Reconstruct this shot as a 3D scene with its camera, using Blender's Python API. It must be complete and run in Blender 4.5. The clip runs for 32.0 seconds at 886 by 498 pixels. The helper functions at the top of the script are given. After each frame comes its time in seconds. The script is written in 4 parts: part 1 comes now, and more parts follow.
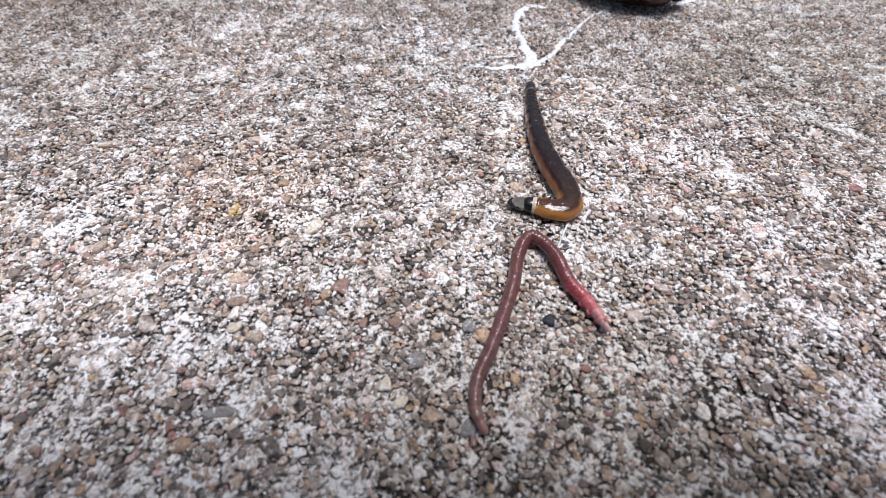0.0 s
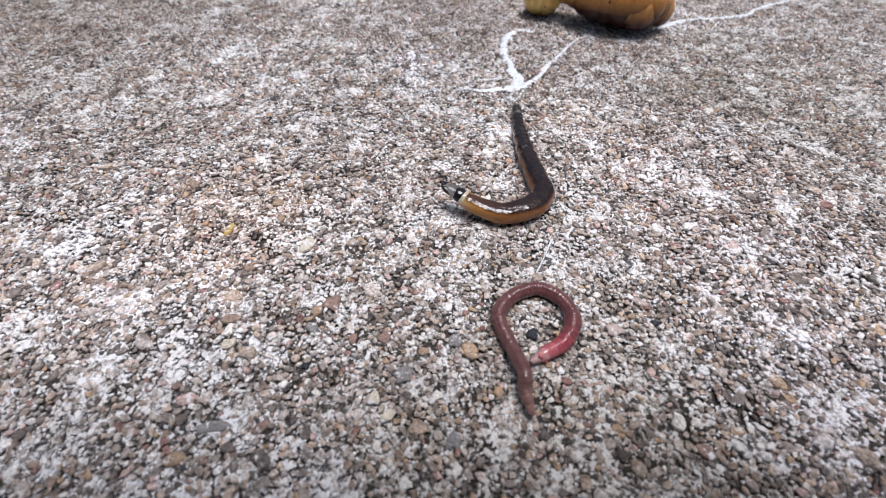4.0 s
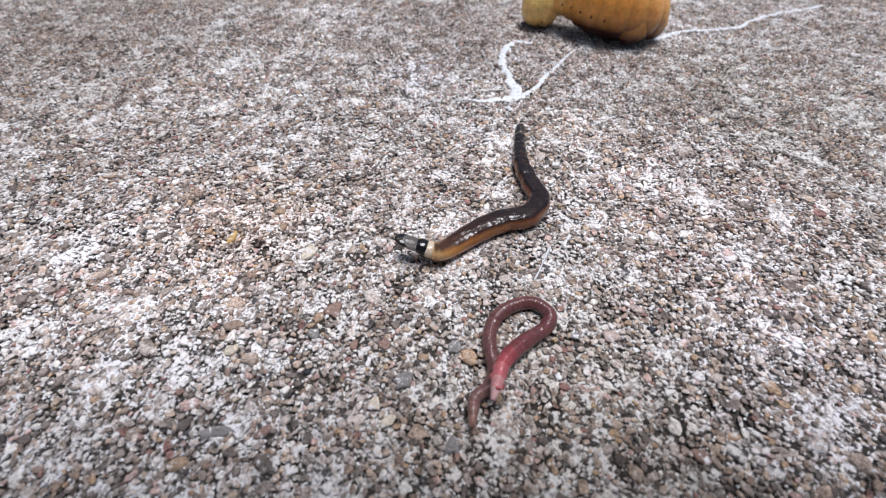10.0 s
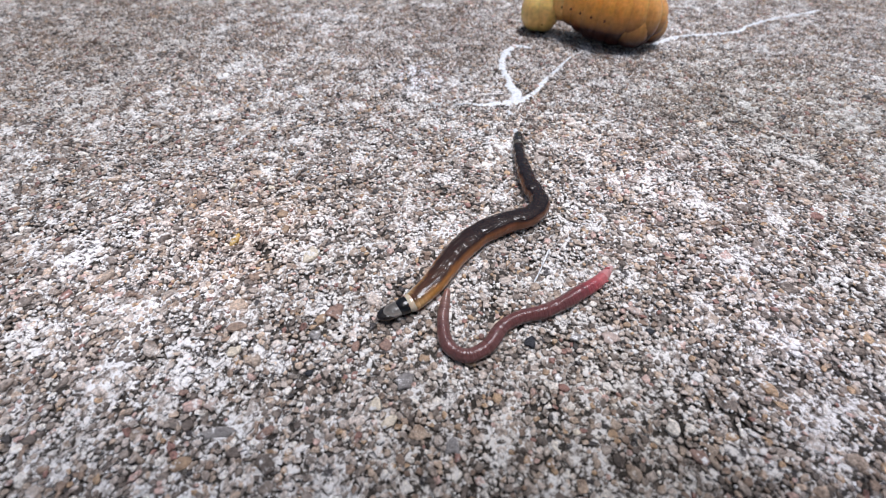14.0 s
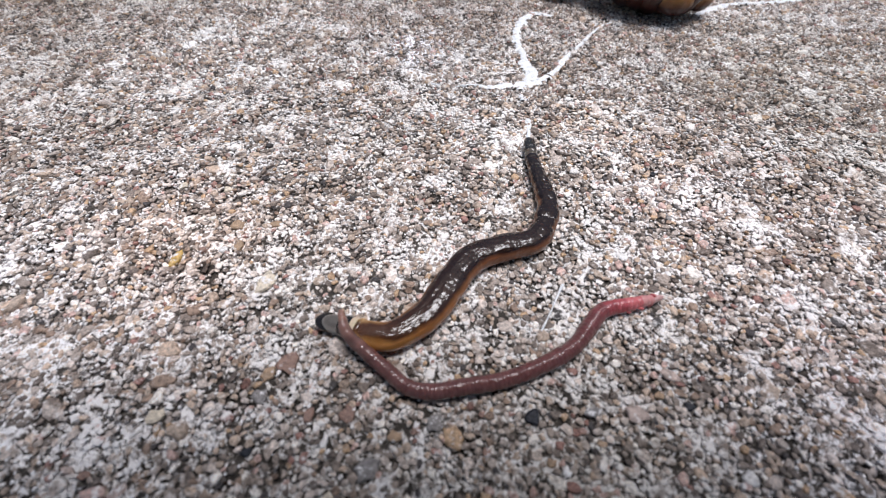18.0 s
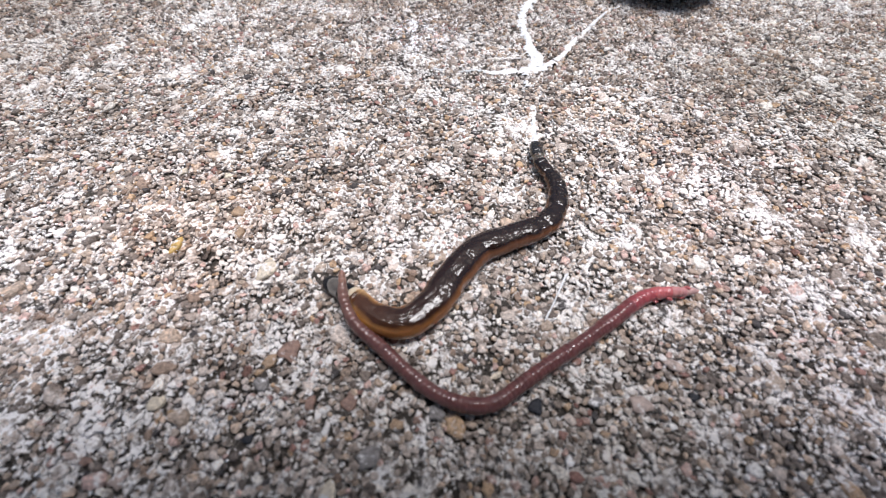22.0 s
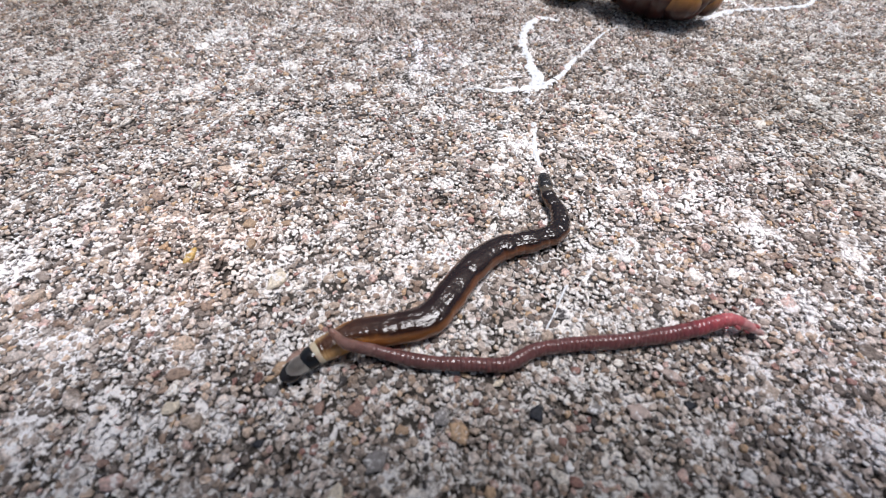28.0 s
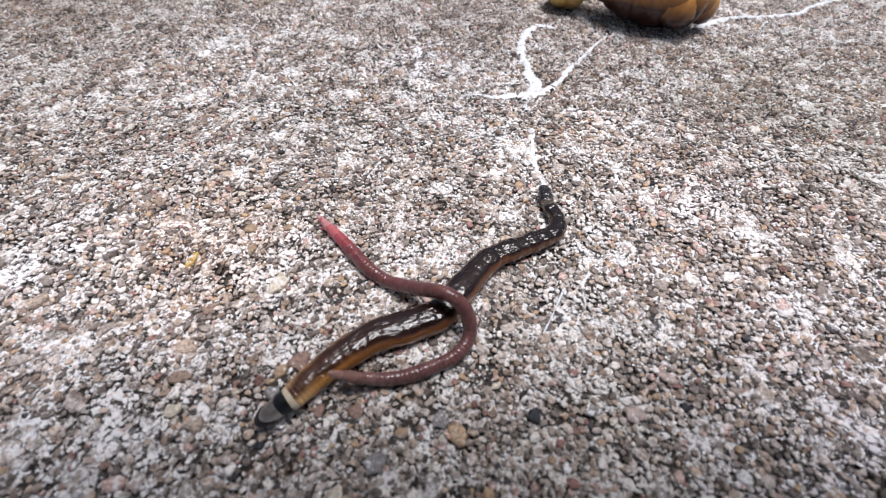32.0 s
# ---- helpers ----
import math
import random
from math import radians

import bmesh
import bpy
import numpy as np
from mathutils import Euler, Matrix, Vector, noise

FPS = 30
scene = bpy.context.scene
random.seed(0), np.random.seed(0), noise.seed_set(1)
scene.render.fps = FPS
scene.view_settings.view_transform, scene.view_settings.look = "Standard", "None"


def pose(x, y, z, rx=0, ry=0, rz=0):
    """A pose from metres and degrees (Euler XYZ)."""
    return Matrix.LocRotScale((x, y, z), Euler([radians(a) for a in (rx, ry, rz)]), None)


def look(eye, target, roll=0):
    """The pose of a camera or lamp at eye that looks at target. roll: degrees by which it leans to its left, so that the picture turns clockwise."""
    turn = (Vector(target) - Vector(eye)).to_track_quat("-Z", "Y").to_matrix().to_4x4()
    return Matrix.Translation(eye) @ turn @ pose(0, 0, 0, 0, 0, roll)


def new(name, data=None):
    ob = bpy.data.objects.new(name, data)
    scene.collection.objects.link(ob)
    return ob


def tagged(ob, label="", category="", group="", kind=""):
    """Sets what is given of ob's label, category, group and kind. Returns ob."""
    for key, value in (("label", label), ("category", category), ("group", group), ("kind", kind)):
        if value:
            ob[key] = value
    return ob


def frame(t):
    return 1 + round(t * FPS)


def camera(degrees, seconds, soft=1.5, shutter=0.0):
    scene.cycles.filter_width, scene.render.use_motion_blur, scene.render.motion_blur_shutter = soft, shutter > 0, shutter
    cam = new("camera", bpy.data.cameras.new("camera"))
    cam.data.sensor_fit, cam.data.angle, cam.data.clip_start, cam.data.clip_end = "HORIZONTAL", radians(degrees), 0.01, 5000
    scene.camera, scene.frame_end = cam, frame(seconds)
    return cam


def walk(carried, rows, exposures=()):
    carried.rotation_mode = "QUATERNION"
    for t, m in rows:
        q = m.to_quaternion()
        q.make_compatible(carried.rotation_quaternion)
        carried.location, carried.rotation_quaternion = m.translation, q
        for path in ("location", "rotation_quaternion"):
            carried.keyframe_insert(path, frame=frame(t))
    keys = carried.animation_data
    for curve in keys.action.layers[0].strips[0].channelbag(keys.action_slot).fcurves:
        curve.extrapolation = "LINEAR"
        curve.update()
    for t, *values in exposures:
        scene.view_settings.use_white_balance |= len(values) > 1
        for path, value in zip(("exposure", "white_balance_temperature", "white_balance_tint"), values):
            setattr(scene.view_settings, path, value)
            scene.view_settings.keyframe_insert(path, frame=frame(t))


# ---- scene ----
MM = 0.001
cam = camera(95.0, 32.0, soft=1.0)
# a close-up lens with a shallow zone of sharpness over the two worms
cam.data.dof.use_dof = True
cam.data.dof.focus_distance = 0.088
cam.data.dof.aperture_fstop = 19.0
EXPOSURES = [(0, 0.10, 6500, 10), (1.5, 0.03, 6480, 10), (8, -0.05, 6440, 10), (17, -0.06, 6440, 10), (17.5, -0.02, 6500, 10), (18, 0.04, 6620, 10),
             (19, 0.14, 6640, 10), (22, 0.20, 6720, 10), (25, 0.16, 6700, 10), (32, 0.07, 6640, 10)]
VIEWS = [
    (0, pose(-0.00235, 0.00243, 0.05977, 38.771, -0.328, 0.503)),
    (0.5, pose(-0.00235, 0.00242, 0.05980, 38.886, -0.328, 0.459)),
    (1, pose(-0.00192, 0.00252, 0.06063, 39.137, -0.354, 0.310)),
    (1.5, pose(-0.00106, 0.00271, 0.06084, 39.385, -0.330, 0.110)),
    (2, pose(-0.00035, 0.00269, 0.06097, 39.645, -0.328, -0.004)),
    (2.5, pose(-0.00039, 0.00255, 0.06105, 39.854, -0.326, -0.040)),
    (3, pose(-0.00041, 0.00194, 0.06167, 40.190, -0.345, -0.020)),
    (3.5, pose(-0.00051, 0.00140, 0.06229, 40.459, -0.374, -0.029)),
    (5.5, pose(-0.00044, 0.00091, 0.06279, 41.046, -0.339, -0.020)),
    (6, pose(-0.00051, 0.00091, 0.06283, 41.115, -0.388, -0.026)),
    (6.5, pose(-0.00046, 0.00069, 0.06314, 41.255, -0.375, -0.035)),
    (7, pose(-0.00035, 0.00058, 0.06345, 41.436, -0.352, -0.040)),
    (7.5, pose(-0.00037, 0.00049, 0.06349, 41.584, -0.356, -0.066)),
    (8, pose(-0.00046, 0.00022, 0.06378, 41.631, -0.379, -0.091)),
    (8.5, pose(-0.00039, 0.00021, 0.06369, 41.674, -0.362, -0.069)),
    (9, pose(-0.00041, 0.00028, 0.06361, 41.648, -0.380, -0.042)),
    (9.5, pose(-0.00050, 0.00030, 0.06368, 41.615, -0.397, -0.048)),
    (10, pose(-0.00045, 0.00028, 0.06367, 41.687, -0.391, -0.036)),
    (10.5, pose(-0.00043, 0.00011, 0.06387, 41.772, -0.371, -0.045)),
    (11, pose(-0.00050, -0.00014, 0.06399, 41.936, -0.406, -0.052)),
    (11.5, pose(-0.00052, -0.00015, 0.06413, 42.001, -0.390, -0.056)),
    (12, pose(-0.00050, -0.00034, 0.06419, 42.164, -0.393, -0.027)),
    (12.5, pose(-0.00051, -0.00055, 0.06442, 42.236, -0.393, -0.021)),
    (13, pose(-0.00054, -0.00053, 0.06447, 42.206, -0.400, -0.029)),
    (13.5, pose(-0.00053, -0.00042, 0.06439, 42.150, -0.404, -0.024)),
    (14, pose(-0.00052, -0.00035, 0.06420, 42.121, -0.370, -0.019)),
    (14.5, pose(-0.00056, -0.00027, 0.06411, 42.113, -0.418, -0.025)),
    (16.5, pose(-0.00062, -0.00061, 0.06453, 41.992, -0.420, 0.026)),
    (17, pose(-0.00046, 0.00021, 0.06390, 41.076, -0.391, 0.420)),
    (17.5, pose(0.00293, 0.01353, 0.06168, 39.385, -0.392, 1.317)),
    (18, pose(0.00320, 0.01908, 0.05803, 37.916, -0.395, 2.118)),
    (18.5, pose(0.00296, 0.01880, 0.05810, 37.144, -0.378, 2.521)),
    (19, pose(0.00291, 0.01877, 0.05806, 36.914, -0.420, 2.626)),
    (19.5, pose(0.00283, 0.01930, 0.05735, 36.652, -0.432, 2.609)),
    (20, pose(0.00284, 0.01978, 0.05685, 36.294, -0.431, 2.594)),
    (20.5, pose(0.00294, 0.01998, 0.05650, 36.220, -0.376, 2.603)),
    (21, pose(0.00298, 0.01977, 0.05681, 36.211, -0.435, 2.562)),
    (21.5, pose(0.00292, 0.01976, 0.05678, 36.337, -0.448, 2.533)),
    (22, pose(0.00297, 0.01945, 0.05718, 36.427, -0.425, 2.530)),
    (22.5, pose(0.00301, 0.01960, 0.05698, 36.480, -0.406, 2.516)),
    (23, pose(0.00301, 0.01955, 0.05706, 36.552, -0.427, 2.483)),
    (23.5, pose(0.00312, 0.01935, 0.05738, 36.594, -0.430, 2.412)),
    (24, pose(0.00321, 0.01930, 0.05731, 36.790, -0.405, 2.423)),
    (24.5, pose(0.00318, 0.01903, 0.05770, 37.002, -0.428, 2.405)),
    (25, pose(0.00312, 0.01869, 0.05817, 37.279, -0.454, 2.478)),
    (25.5, pose(0.00283, 0.01839, 0.05862, 37.535, -0.498, 2.655)),
    (27.5, pose(0.00239, 0.01805, 0.05913, 37.932, -0.523, 2.936)),
    (28, pose(0.00250, 0.01791, 0.05923, 38.058, -0.481, 2.877)),
    (28.5, pose(0.00253, 0.01778, 0.05937, 38.144, -0.476, 2.830)),
    (29, pose(0.00258, 0.01783, 0.05930, 38.142, -0.473, 2.815)),
    (29.5, pose(0.00269, 0.01783, 0.05930, 38.160, -0.473, 2.773)),
    (30, pose(0.00269, 0.01772, 0.05959, 38.168, -0.452, 2.758)),
    (30.5, pose(0.00269, 0.01746, 0.05972, 38.366, -0.482, 2.782)),
    (31, pose(0.00268, 0.01738, 0.05979, 38.501, -0.487, 2.728)),
    (31.5, pose(0.00269, 0.01716, 0.06004, 38.604, -0.484, 2.717)),
    (32, pose(0.00266, 0.01724, 0.05989, 38.757, -0.491, 2.812)),
]
walk(cam, VIEWS, exposures=EXPOSURES)

# ---------------------------------------------------------------- light
world = bpy.data.worlds.new("overcast_sky")
scene.world = world
world.use_nodes = True
sky = world.node_tree.nodes.new("ShaderNodeTexSky")
sky.sky_type = "NISHITA"
sky.sun_disc = False
sky.sun_elevation = radians(79)
sky.sun_rotation = radians(40)
sky.dust_density = 4.0
world.node_tree.links.new(sky.outputs[0], world.node_tree.nodes["Background"].inputs[0])
world.node_tree.nodes["Background"].inputs[1].default_value = 0.068
sun = new("sun", bpy.data.lights.new("sun", "SUN"))
sun.data.energy = 3.1
sun.data.angle = radians(28)
sun.data.color = (0.955, 0.965, 1.045)
sun.matrix_world = look((0.13, 0.12, 0.98), (0, 0, 0))

# ---------------------------------------------------------------- materials


def material(name):
    m = bpy.data.materials.new(name)
    m.use_nodes = True
    return m, m.node_tree, m.node_tree.nodes["Principled BSDF"]


def node(tree, kind, **inputs):
    n = tree.nodes.new(kind)
    for key, value in inputs.items():
        n.inputs[key.replace("_", " ")].default_value = value
    return n


def ramp(tree, source, stops, constant=False):
    r = tree.nodes.new("ShaderNodeValToRGB")
    e = r.color_ramp.elements
    while len(e) < len(stops):
        e.new(0.5)
    for el, (pos, col) in zip(e, stops):
        el.position, el.color = pos, (*col, 1)
    if constant:
        r.color_ramp.interpolation = "CONSTANT"
    tree.links.new(source, r.inputs[0])
    return r.outputs[0]


def mix(tree, kind, factor, a, b):
    n = tree.nodes.new("ShaderNodeMix")
    n.data_type, n.blend_type = "RGBA", kind
    for socket, value in ((0, factor), (6, a), (7, b)):
        if isinstance(value, bpy.types.NodeSocket):
            tree.links.new(value, n.inputs[socket])
        else:
            n.inputs[socket].default_value = (*value, 1) if isinstance(value, tuple) else value
    return n.outputs[2]


def noise_of(tree, coords, scale, detail=4.0, rough=0.6):
    n = node(tree, "ShaderNodeTexNoise", Scale=scale, Detail=detail, Roughness=rough)
    tree.links.new(coords, n.inputs["Vector"])
    return n.outputs["Fac"]


def bump(tree, shader, height, strength, distance):
    b = node(tree, "ShaderNodeBump", Strength=strength, Distance=distance)
    tree.links.new(height, b.inputs["Height"])
    tree.links.new(b.outputs[0], shader.inputs["Normal"])
    tree.links.new(b.outputs[0], shader.inputs["Coat Normal"])


PEBBLE_COLOURS = [
    (0, (0.399, 0.336, 0.292)), (0.140, (0.261, 0.217, 0.187)), (0.260, (0.536, 0.464, 0.415)), (0.380, (0.168, 0.137, 0.118)),
    (0.470, (0.458, 0.366, 0.295)), (0.580, (0.698, 0.609, 0.551)), (0.670, (0.320, 0.232, 0.178)), (0.750, (0.581, 0.452, 0.355)),
    (0.820, (0.900, 0.853, 0.794)), (0.885, (0.520, 0.360, 0.230)), (0.920, (0.620, 0.440, 0.390)), (0.955, (0.340, 0.190, 0.160)),
    (0.980, (0.069, 0.061, 0.061)),
]


# broad weathering of the slab, brightness tints and painted near shade: place and reach in millimetres, tint
PATCHES = [
    (-150, 175, 95, (0.75, 0.73, 0.70)), (110, 118, 55, (0.93, 0.93, 0.90)), (0, 172, 42, (0.82, 0.80, 0.79)),
    (-8, 140, 13, (1.20, 1.26, 1.36)), (-72, 128, 34, (1.18, 1.20, 1.22)), (-42, 66, 20, (1.06, 1.00, 0.95)),
    # 20, 8 puts shade into the near slab's colour; the paler ones brighten it
    (60, 30, 24, (1.12, 1.12, 1.16)), (-58, 58, 36, (1.22, 1.21, 1.22)), (62, 74, 40, (1.12, 1.10, 1.11)), (20, 8, 40, (0.86, 0.84, 0.80)), (30, 95, 34, (1.18, 1.18, 1.18)), (-14, 72, 30, (1.10, 1.09, 1.09)),
]


def stains_and_shade(tree, coords):
    """Broad weathering shared by the gravel and the cement: grey grime, paler patches and the painted shade of PATCHES.
    """
    big = noise_of(tree, coords, 14.0, 4.0, 0.6)
    out = ramp(tree, big, [(0.30, (0.78, 0.76, 0.73)), (0.46, (0.98, 0.97, 0.96)), (0.66, (1.0, 1.0, 1.0))])
    ragged = noise_of(tree, coords, 45.0, 4.0, 0.65)
    for x, y, reach, tint in PATCHES:
        far = tree.nodes.new("ShaderNodeVectorMath")
        far.operation = "DISTANCE"
        tree.links.new(coords, far.inputs[0])
        far.inputs[1].default_value = (x * MM, y * MM, 0)
        edge = tree.nodes.new("ShaderNodeMath")
        edge.operation = "MULTIPLY_ADD"
        tree.links.new(ragged, edge.inputs[0])
        edge.inputs[1].default_value = reach * MM * 1.1
        tree.links.new(far.outputs["Value"], edge.inputs[2])
        fade = tree.nodes.new("ShaderNodeMapRange")
        fade.interpolation_type = "SMOOTHSTEP"
        for key, value in (("From Min", reach * MM * 1.7), ("From Max", reach * MM * 0.8)):
            fade.inputs[key].default_value = value
        tree.links.new(edge.outputs[0], fade.inputs["Value"])
        out = mix(tree, "MULTIPLY", fade.outputs[0], out, tint)
    return out


def grime(tree, coords, col):
    """Dark dirt in small ragged flecks."""
    fleck = noise_of(tree, coords, 210.0, 6.0, 0.75)
    return mix(tree, "MULTIPLY", 1.0, col, ramp(tree, fleck, [(0.375, (0.46, 0.42, 0.39)), (0.465, (1.0, 1.0, 1.0))]))


def stone_material(name, island, colours=PEBBLE_COLOURS):
    m, tree, shader = material(name)
    geo = tree.nodes.new("ShaderNodeNewGeometry")
    if island:
        rand = geo.outputs["Random Per Island"]
    else:
        rand = tree.nodes.new("ShaderNodeObjectInfo").outputs["Random"]
    where = geo.outputs["Position"]
    base = ramp(tree, rand, colours, constant=True)
    grain = noise_of(tree, where, 1900.0, 5.0, 0.7)
    speck = ramp(tree, grain, [(0.32, (0.36, 0.33, 0.31)), (0.50, (1.0, 1.0, 1.0)), (0.68, (1.7, 1.68, 1.65))])
    col = mix(tree, "MULTIPLY", 0.9, base, speck)
    # cement left on some of the stones
    crust = tree.nodes.new("ShaderNodeMath")
    crust.operation = "MULTIPLY_ADD"
    tree.links.new(noise_of(tree, where, 190.0, 4.0, 0.6), crust.inputs[0])
    crust.inputs[1].default_value = 0.7
    tree.links.new(noise_of(tree, where, 560.0, 6.0, 0.75), crust.inputs[2])
    broad = tree.nodes.new("ShaderNodeMath")
    broad.operation = "MULTIPLY_ADD"
    tree.links.new(noise_of(tree, where, 58.0, 3.0, 0.6), broad.inputs[0])
    broad.inputs[1].default_value = 0.6
    tree.links.new(crust.outputs[0], broad.inputs[2])
    half = tree.nodes.new("ShaderNodeMath")
    half.operation = "MULTIPLY"
    half.inputs[1].default_value = 0.5
    tree.links.new(broad.outputs[0], half.inputs[0])
    smear = ramp(tree, half.outputs[0], [(0.593, (0, 0, 0)), (0.636, (1, 1, 1))])
    col = mix(tree, "MIX", smear, col, (0.96, 0.93, 0.905))
    col = grime(tree, where, mix(tree, "MULTIPLY", 0.9, col, stains_and_shade(tree, where)))
    tree.links.new(col, shader.inputs["Base Color"])
    shader.inputs["Roughness"].default_value = 0.42
    shader.inputs["Specular IOR Level"].default_value = 0.5
    bump(tree, shader, grain, 0.8, 0.0004)
    return m


def cement_material():
    m, tree, shader = material("weathered_cement")
    geo = tree.nodes.new("ShaderNodeNewGeometry")
    where = geo.outputs["Position"]
    fine = noise_of(tree, where, 1500.0, 6.0, 0.75)
    lace = tree.nodes.new("ShaderNodeMath")
    lace.operation = "MULTIPLY_ADD"
    tree.links.new(noise_of(tree, where, 150.0, 4.0, 0.6), lace.inputs[0])
    lace.inputs[1].default_value = 0.7
    tree.links.new(noise_of(tree, where, 750.0, 6.0, 0.72), lace.inputs[2])
    col = ramp(tree, lace.outputs[0], [(0.775, (0.050, 0.042, 0.035)), (0.832, (0.18, 0.158, 0.140)), (0.875, (0.76, 0.74, 0.73)), (0.94, (0.94, 0.93, 0.93))])
    speck = ramp(tree, fine, [(0.32, (0.35, 0.33, 0.31)), (0.52, (1, 1, 1)), (0.7, (1.15, 1.15, 1.15))])
    col = mix(tree, "MULTIPLY", 0.8, col, speck)
    col = grime(tree, where, mix(tree, "MULTIPLY", 0.9, col, stains_and_shade(tree, where)))
    tree.links.new(col, shader.inputs["Base Color"])
    shader.inputs["Roughness"].default_value = 0.85
    bump(tree, shader, fine, 0.7, 0.0004)
    return m


def skin(name, colour, wet=0.8, under=None, crinkle=900.0, depth=0.00012, scatter=0.25, crest=1.0, folds=3.0, stretch=1.0, band=None, glow=1.0, mottle=0.7, gloss=0.04):
    """Wet skin; under: the colour of the flanks below the back, or of the caterpillar's shaded belly."""
    m, tree, shader = material(name)
    tex = tree.nodes.new("ShaderNodeTexCoord")
    local = tex.outputs["Object"]
    shift = tree.nodes.new("ShaderNodeVectorMath")
    shift.operation = "ADD"
    tree.links.new(local, shift.inputs[0])
    tree.links.new(tree.nodes.new("ShaderNodeObjectInfo").outputs["Color"], shift.inputs[1])
    where = shift.outputs[0]
    blotch = noise_of(tree, where, 700.0, 4.0, 0.6)
    col = mix(tree, "MULTIPLY", mottle, colour, ramp(tree, blotch, [(0.3, (0.65, 0.62, 0.6)), (0.55, (1, 1, 1)), (0.75, (1.25, 1.2, 1.15))]))
    if under:
        split = tree.nodes.new("ShaderNodeSeparateXYZ")
        tree.links.new(local, split.inputs[0])
        wob = tree.nodes.new("ShaderNodeMath")
        wob.operation = "MULTIPLY_ADD"
        tree.links.new(noise_of(tree, where, 260.0, 3.0, 0.5), wob.inputs[0])
        wob.inputs[1].default_value = crest * 0.5 * MM
        tree.links.new(split.outputs["Z"], wob.inputs[2])
        edge = tree.nodes.new("ShaderNodeMapRange")
        edge.inputs["From Min"].default_value, edge.inputs["From Max"].default_value = [v * MM for v in band or (crest * 0.55, crest * 1.05)]
        tree.links.new(wob.outputs[0], edge.inputs["Value"])
        col = mix(tree, "MIX", edge.outputs[0], under, col)
    tree.links.new(col, shader.inputs["Base Color"])
    shader.inputs["Roughness"].default_value = 0.45
    shader.inputs["Specular IOR Level"].default_value = 0.1
    shader.inputs["Coat Weight"].default_value = wet
    shader.inputs["Coat Roughness"].default_value = gloss
    shader.inputs["Coat IOR"].default_value = 1.55
    shader.inputs["Subsurface Weight"].default_value = scatter
    shader.inputs["Subsurface Radius"].default_value = (0.0016, 0.0006, 0.0004)
    shader.inputs["Subsurface Scale"].default_value = glow
    drawn = tree.nodes.new("ShaderNodeVectorMath")
    drawn.operation = "MULTIPLY"
    drawn.inputs[1].default_value = (stretch, 1, 1)
    tree.links.new(where, drawn.inputs[0])
    bump(tree, shader, noise_of(tree, drawn.outputs[0], crinkle, folds, 0.5), 0.7, depth)
    return m


CEMENT = cement_material()
GRAVEL = stone_material("gravel_stone", True)
STONE = stone_material("pebble_stone", False)
CRUMB = stone_material("cement_crumb", True, [
    (0.0, (0.86, 0.85, 0.85)), (0.38, (0.10, 0.09, 0.085)), (0.55, (0.70, 0.66, 0.62)), (0.72, (0.30, 0.26, 0.22)), (0.84, (0.93, 0.92, 0.92))])


def plain_stone(name, colour):
    m, tree, shader = material(name)
    where = tree.nodes.new("ShaderNodeNewGeometry").outputs["Position"]
    grain = noise_of(tree, where, 1600.0, 5.0, 0.7)
    col = mix(tree, "MULTIPLY", 0.9, colour, ramp(tree, grain, [(0.3, (0.45, 0.43, 0.42)), (0.52, (1, 1, 1)), (0.72, (1.5, 1.5, 1.5))]))
    crust = ramp(tree, noise_of(tree, where, 620.0, 5.0, 0.72), [(0.56, (0, 0, 0)), (0.61, (1, 1, 1))])
    if max(colour) > 0.1:
        col = mix(tree, "MIX", crust, col, (0.88, 0.86, 0.85))
    tree.links.new(col, shader.inputs["Base Color"])
    shader.inputs["Roughness"].default_value = 0.42
    bump(tree, shader, grain, 0.8, 0.0004)
    return m


# ---------------------------------------------------------------- building helpers
def part(name, bm, mat, parent=None, label=""):
    me = bpy.data.meshes.new(name)
    bm.to_mesh(me)
    bm.free()
    me.polygons.foreach_set("use_smooth", [True] * len(me.polygons))
    me.materials.append(mat)
    ob = new(name, me)
    ob.parent = parent
    return tagged(ob, label)


def blob(rx, ry, rz, u=20, v=12, shape=None):
    """An ellipsoid, or with shape(x, y, z) any form made from the unit ball."""
    bm = bmesh.new()
    bmesh.ops.create_uvsphere(bm, u_segments=u, v_segments=v, radius=1.0, matrix=Matrix.Rotation(radians(90), 4, "Y"))
    for p in bm.verts:
        x, y, z = shape(*p.co) if shape else p.co
        p.co = (x * rx, y * ry, z * rz)
    return bm


def thing(name, place, label, category):
    ob = new(name)
    ob.location = place
    ob.empty_display_size = 0.01
    return tagged(ob, label, category)


# ---------------------------------------------------------------- ground
def rough_height(x, y):
    """The worn cement between the stones: pits and fuller patches, in metres."""
    h = np.zeros_like(x)
    rng = np.random.default_rng(5)
    for size, weight in ((0.011, 0.30), (0.0045, 0.30), (0.0021, 0.45)):
        table = rng.random((512, 512))
        u, v = x / size + 300, y / size + 200
        i, j = np.floor(u).astype(int), np.floor(v).astype(int)
        a, c = u - i, v - j
        a, c = a * a * (3 - 2 * a), c * c * (3 - 2 * c)
        g = lambda p, q: table[p % 512, q % 512]
        h += weight * ((g(i, j) * (1 - a) + g(i + 1, j) * a) * (1 - c) + (g(i, j + 1) * (1 - a) + g(i + 1, j + 1) * a) * c)
    h = h / 1.05
    return -0.00066 + 0.00072 * np.clip((h - 0.36) / 0.34, 0, 1)


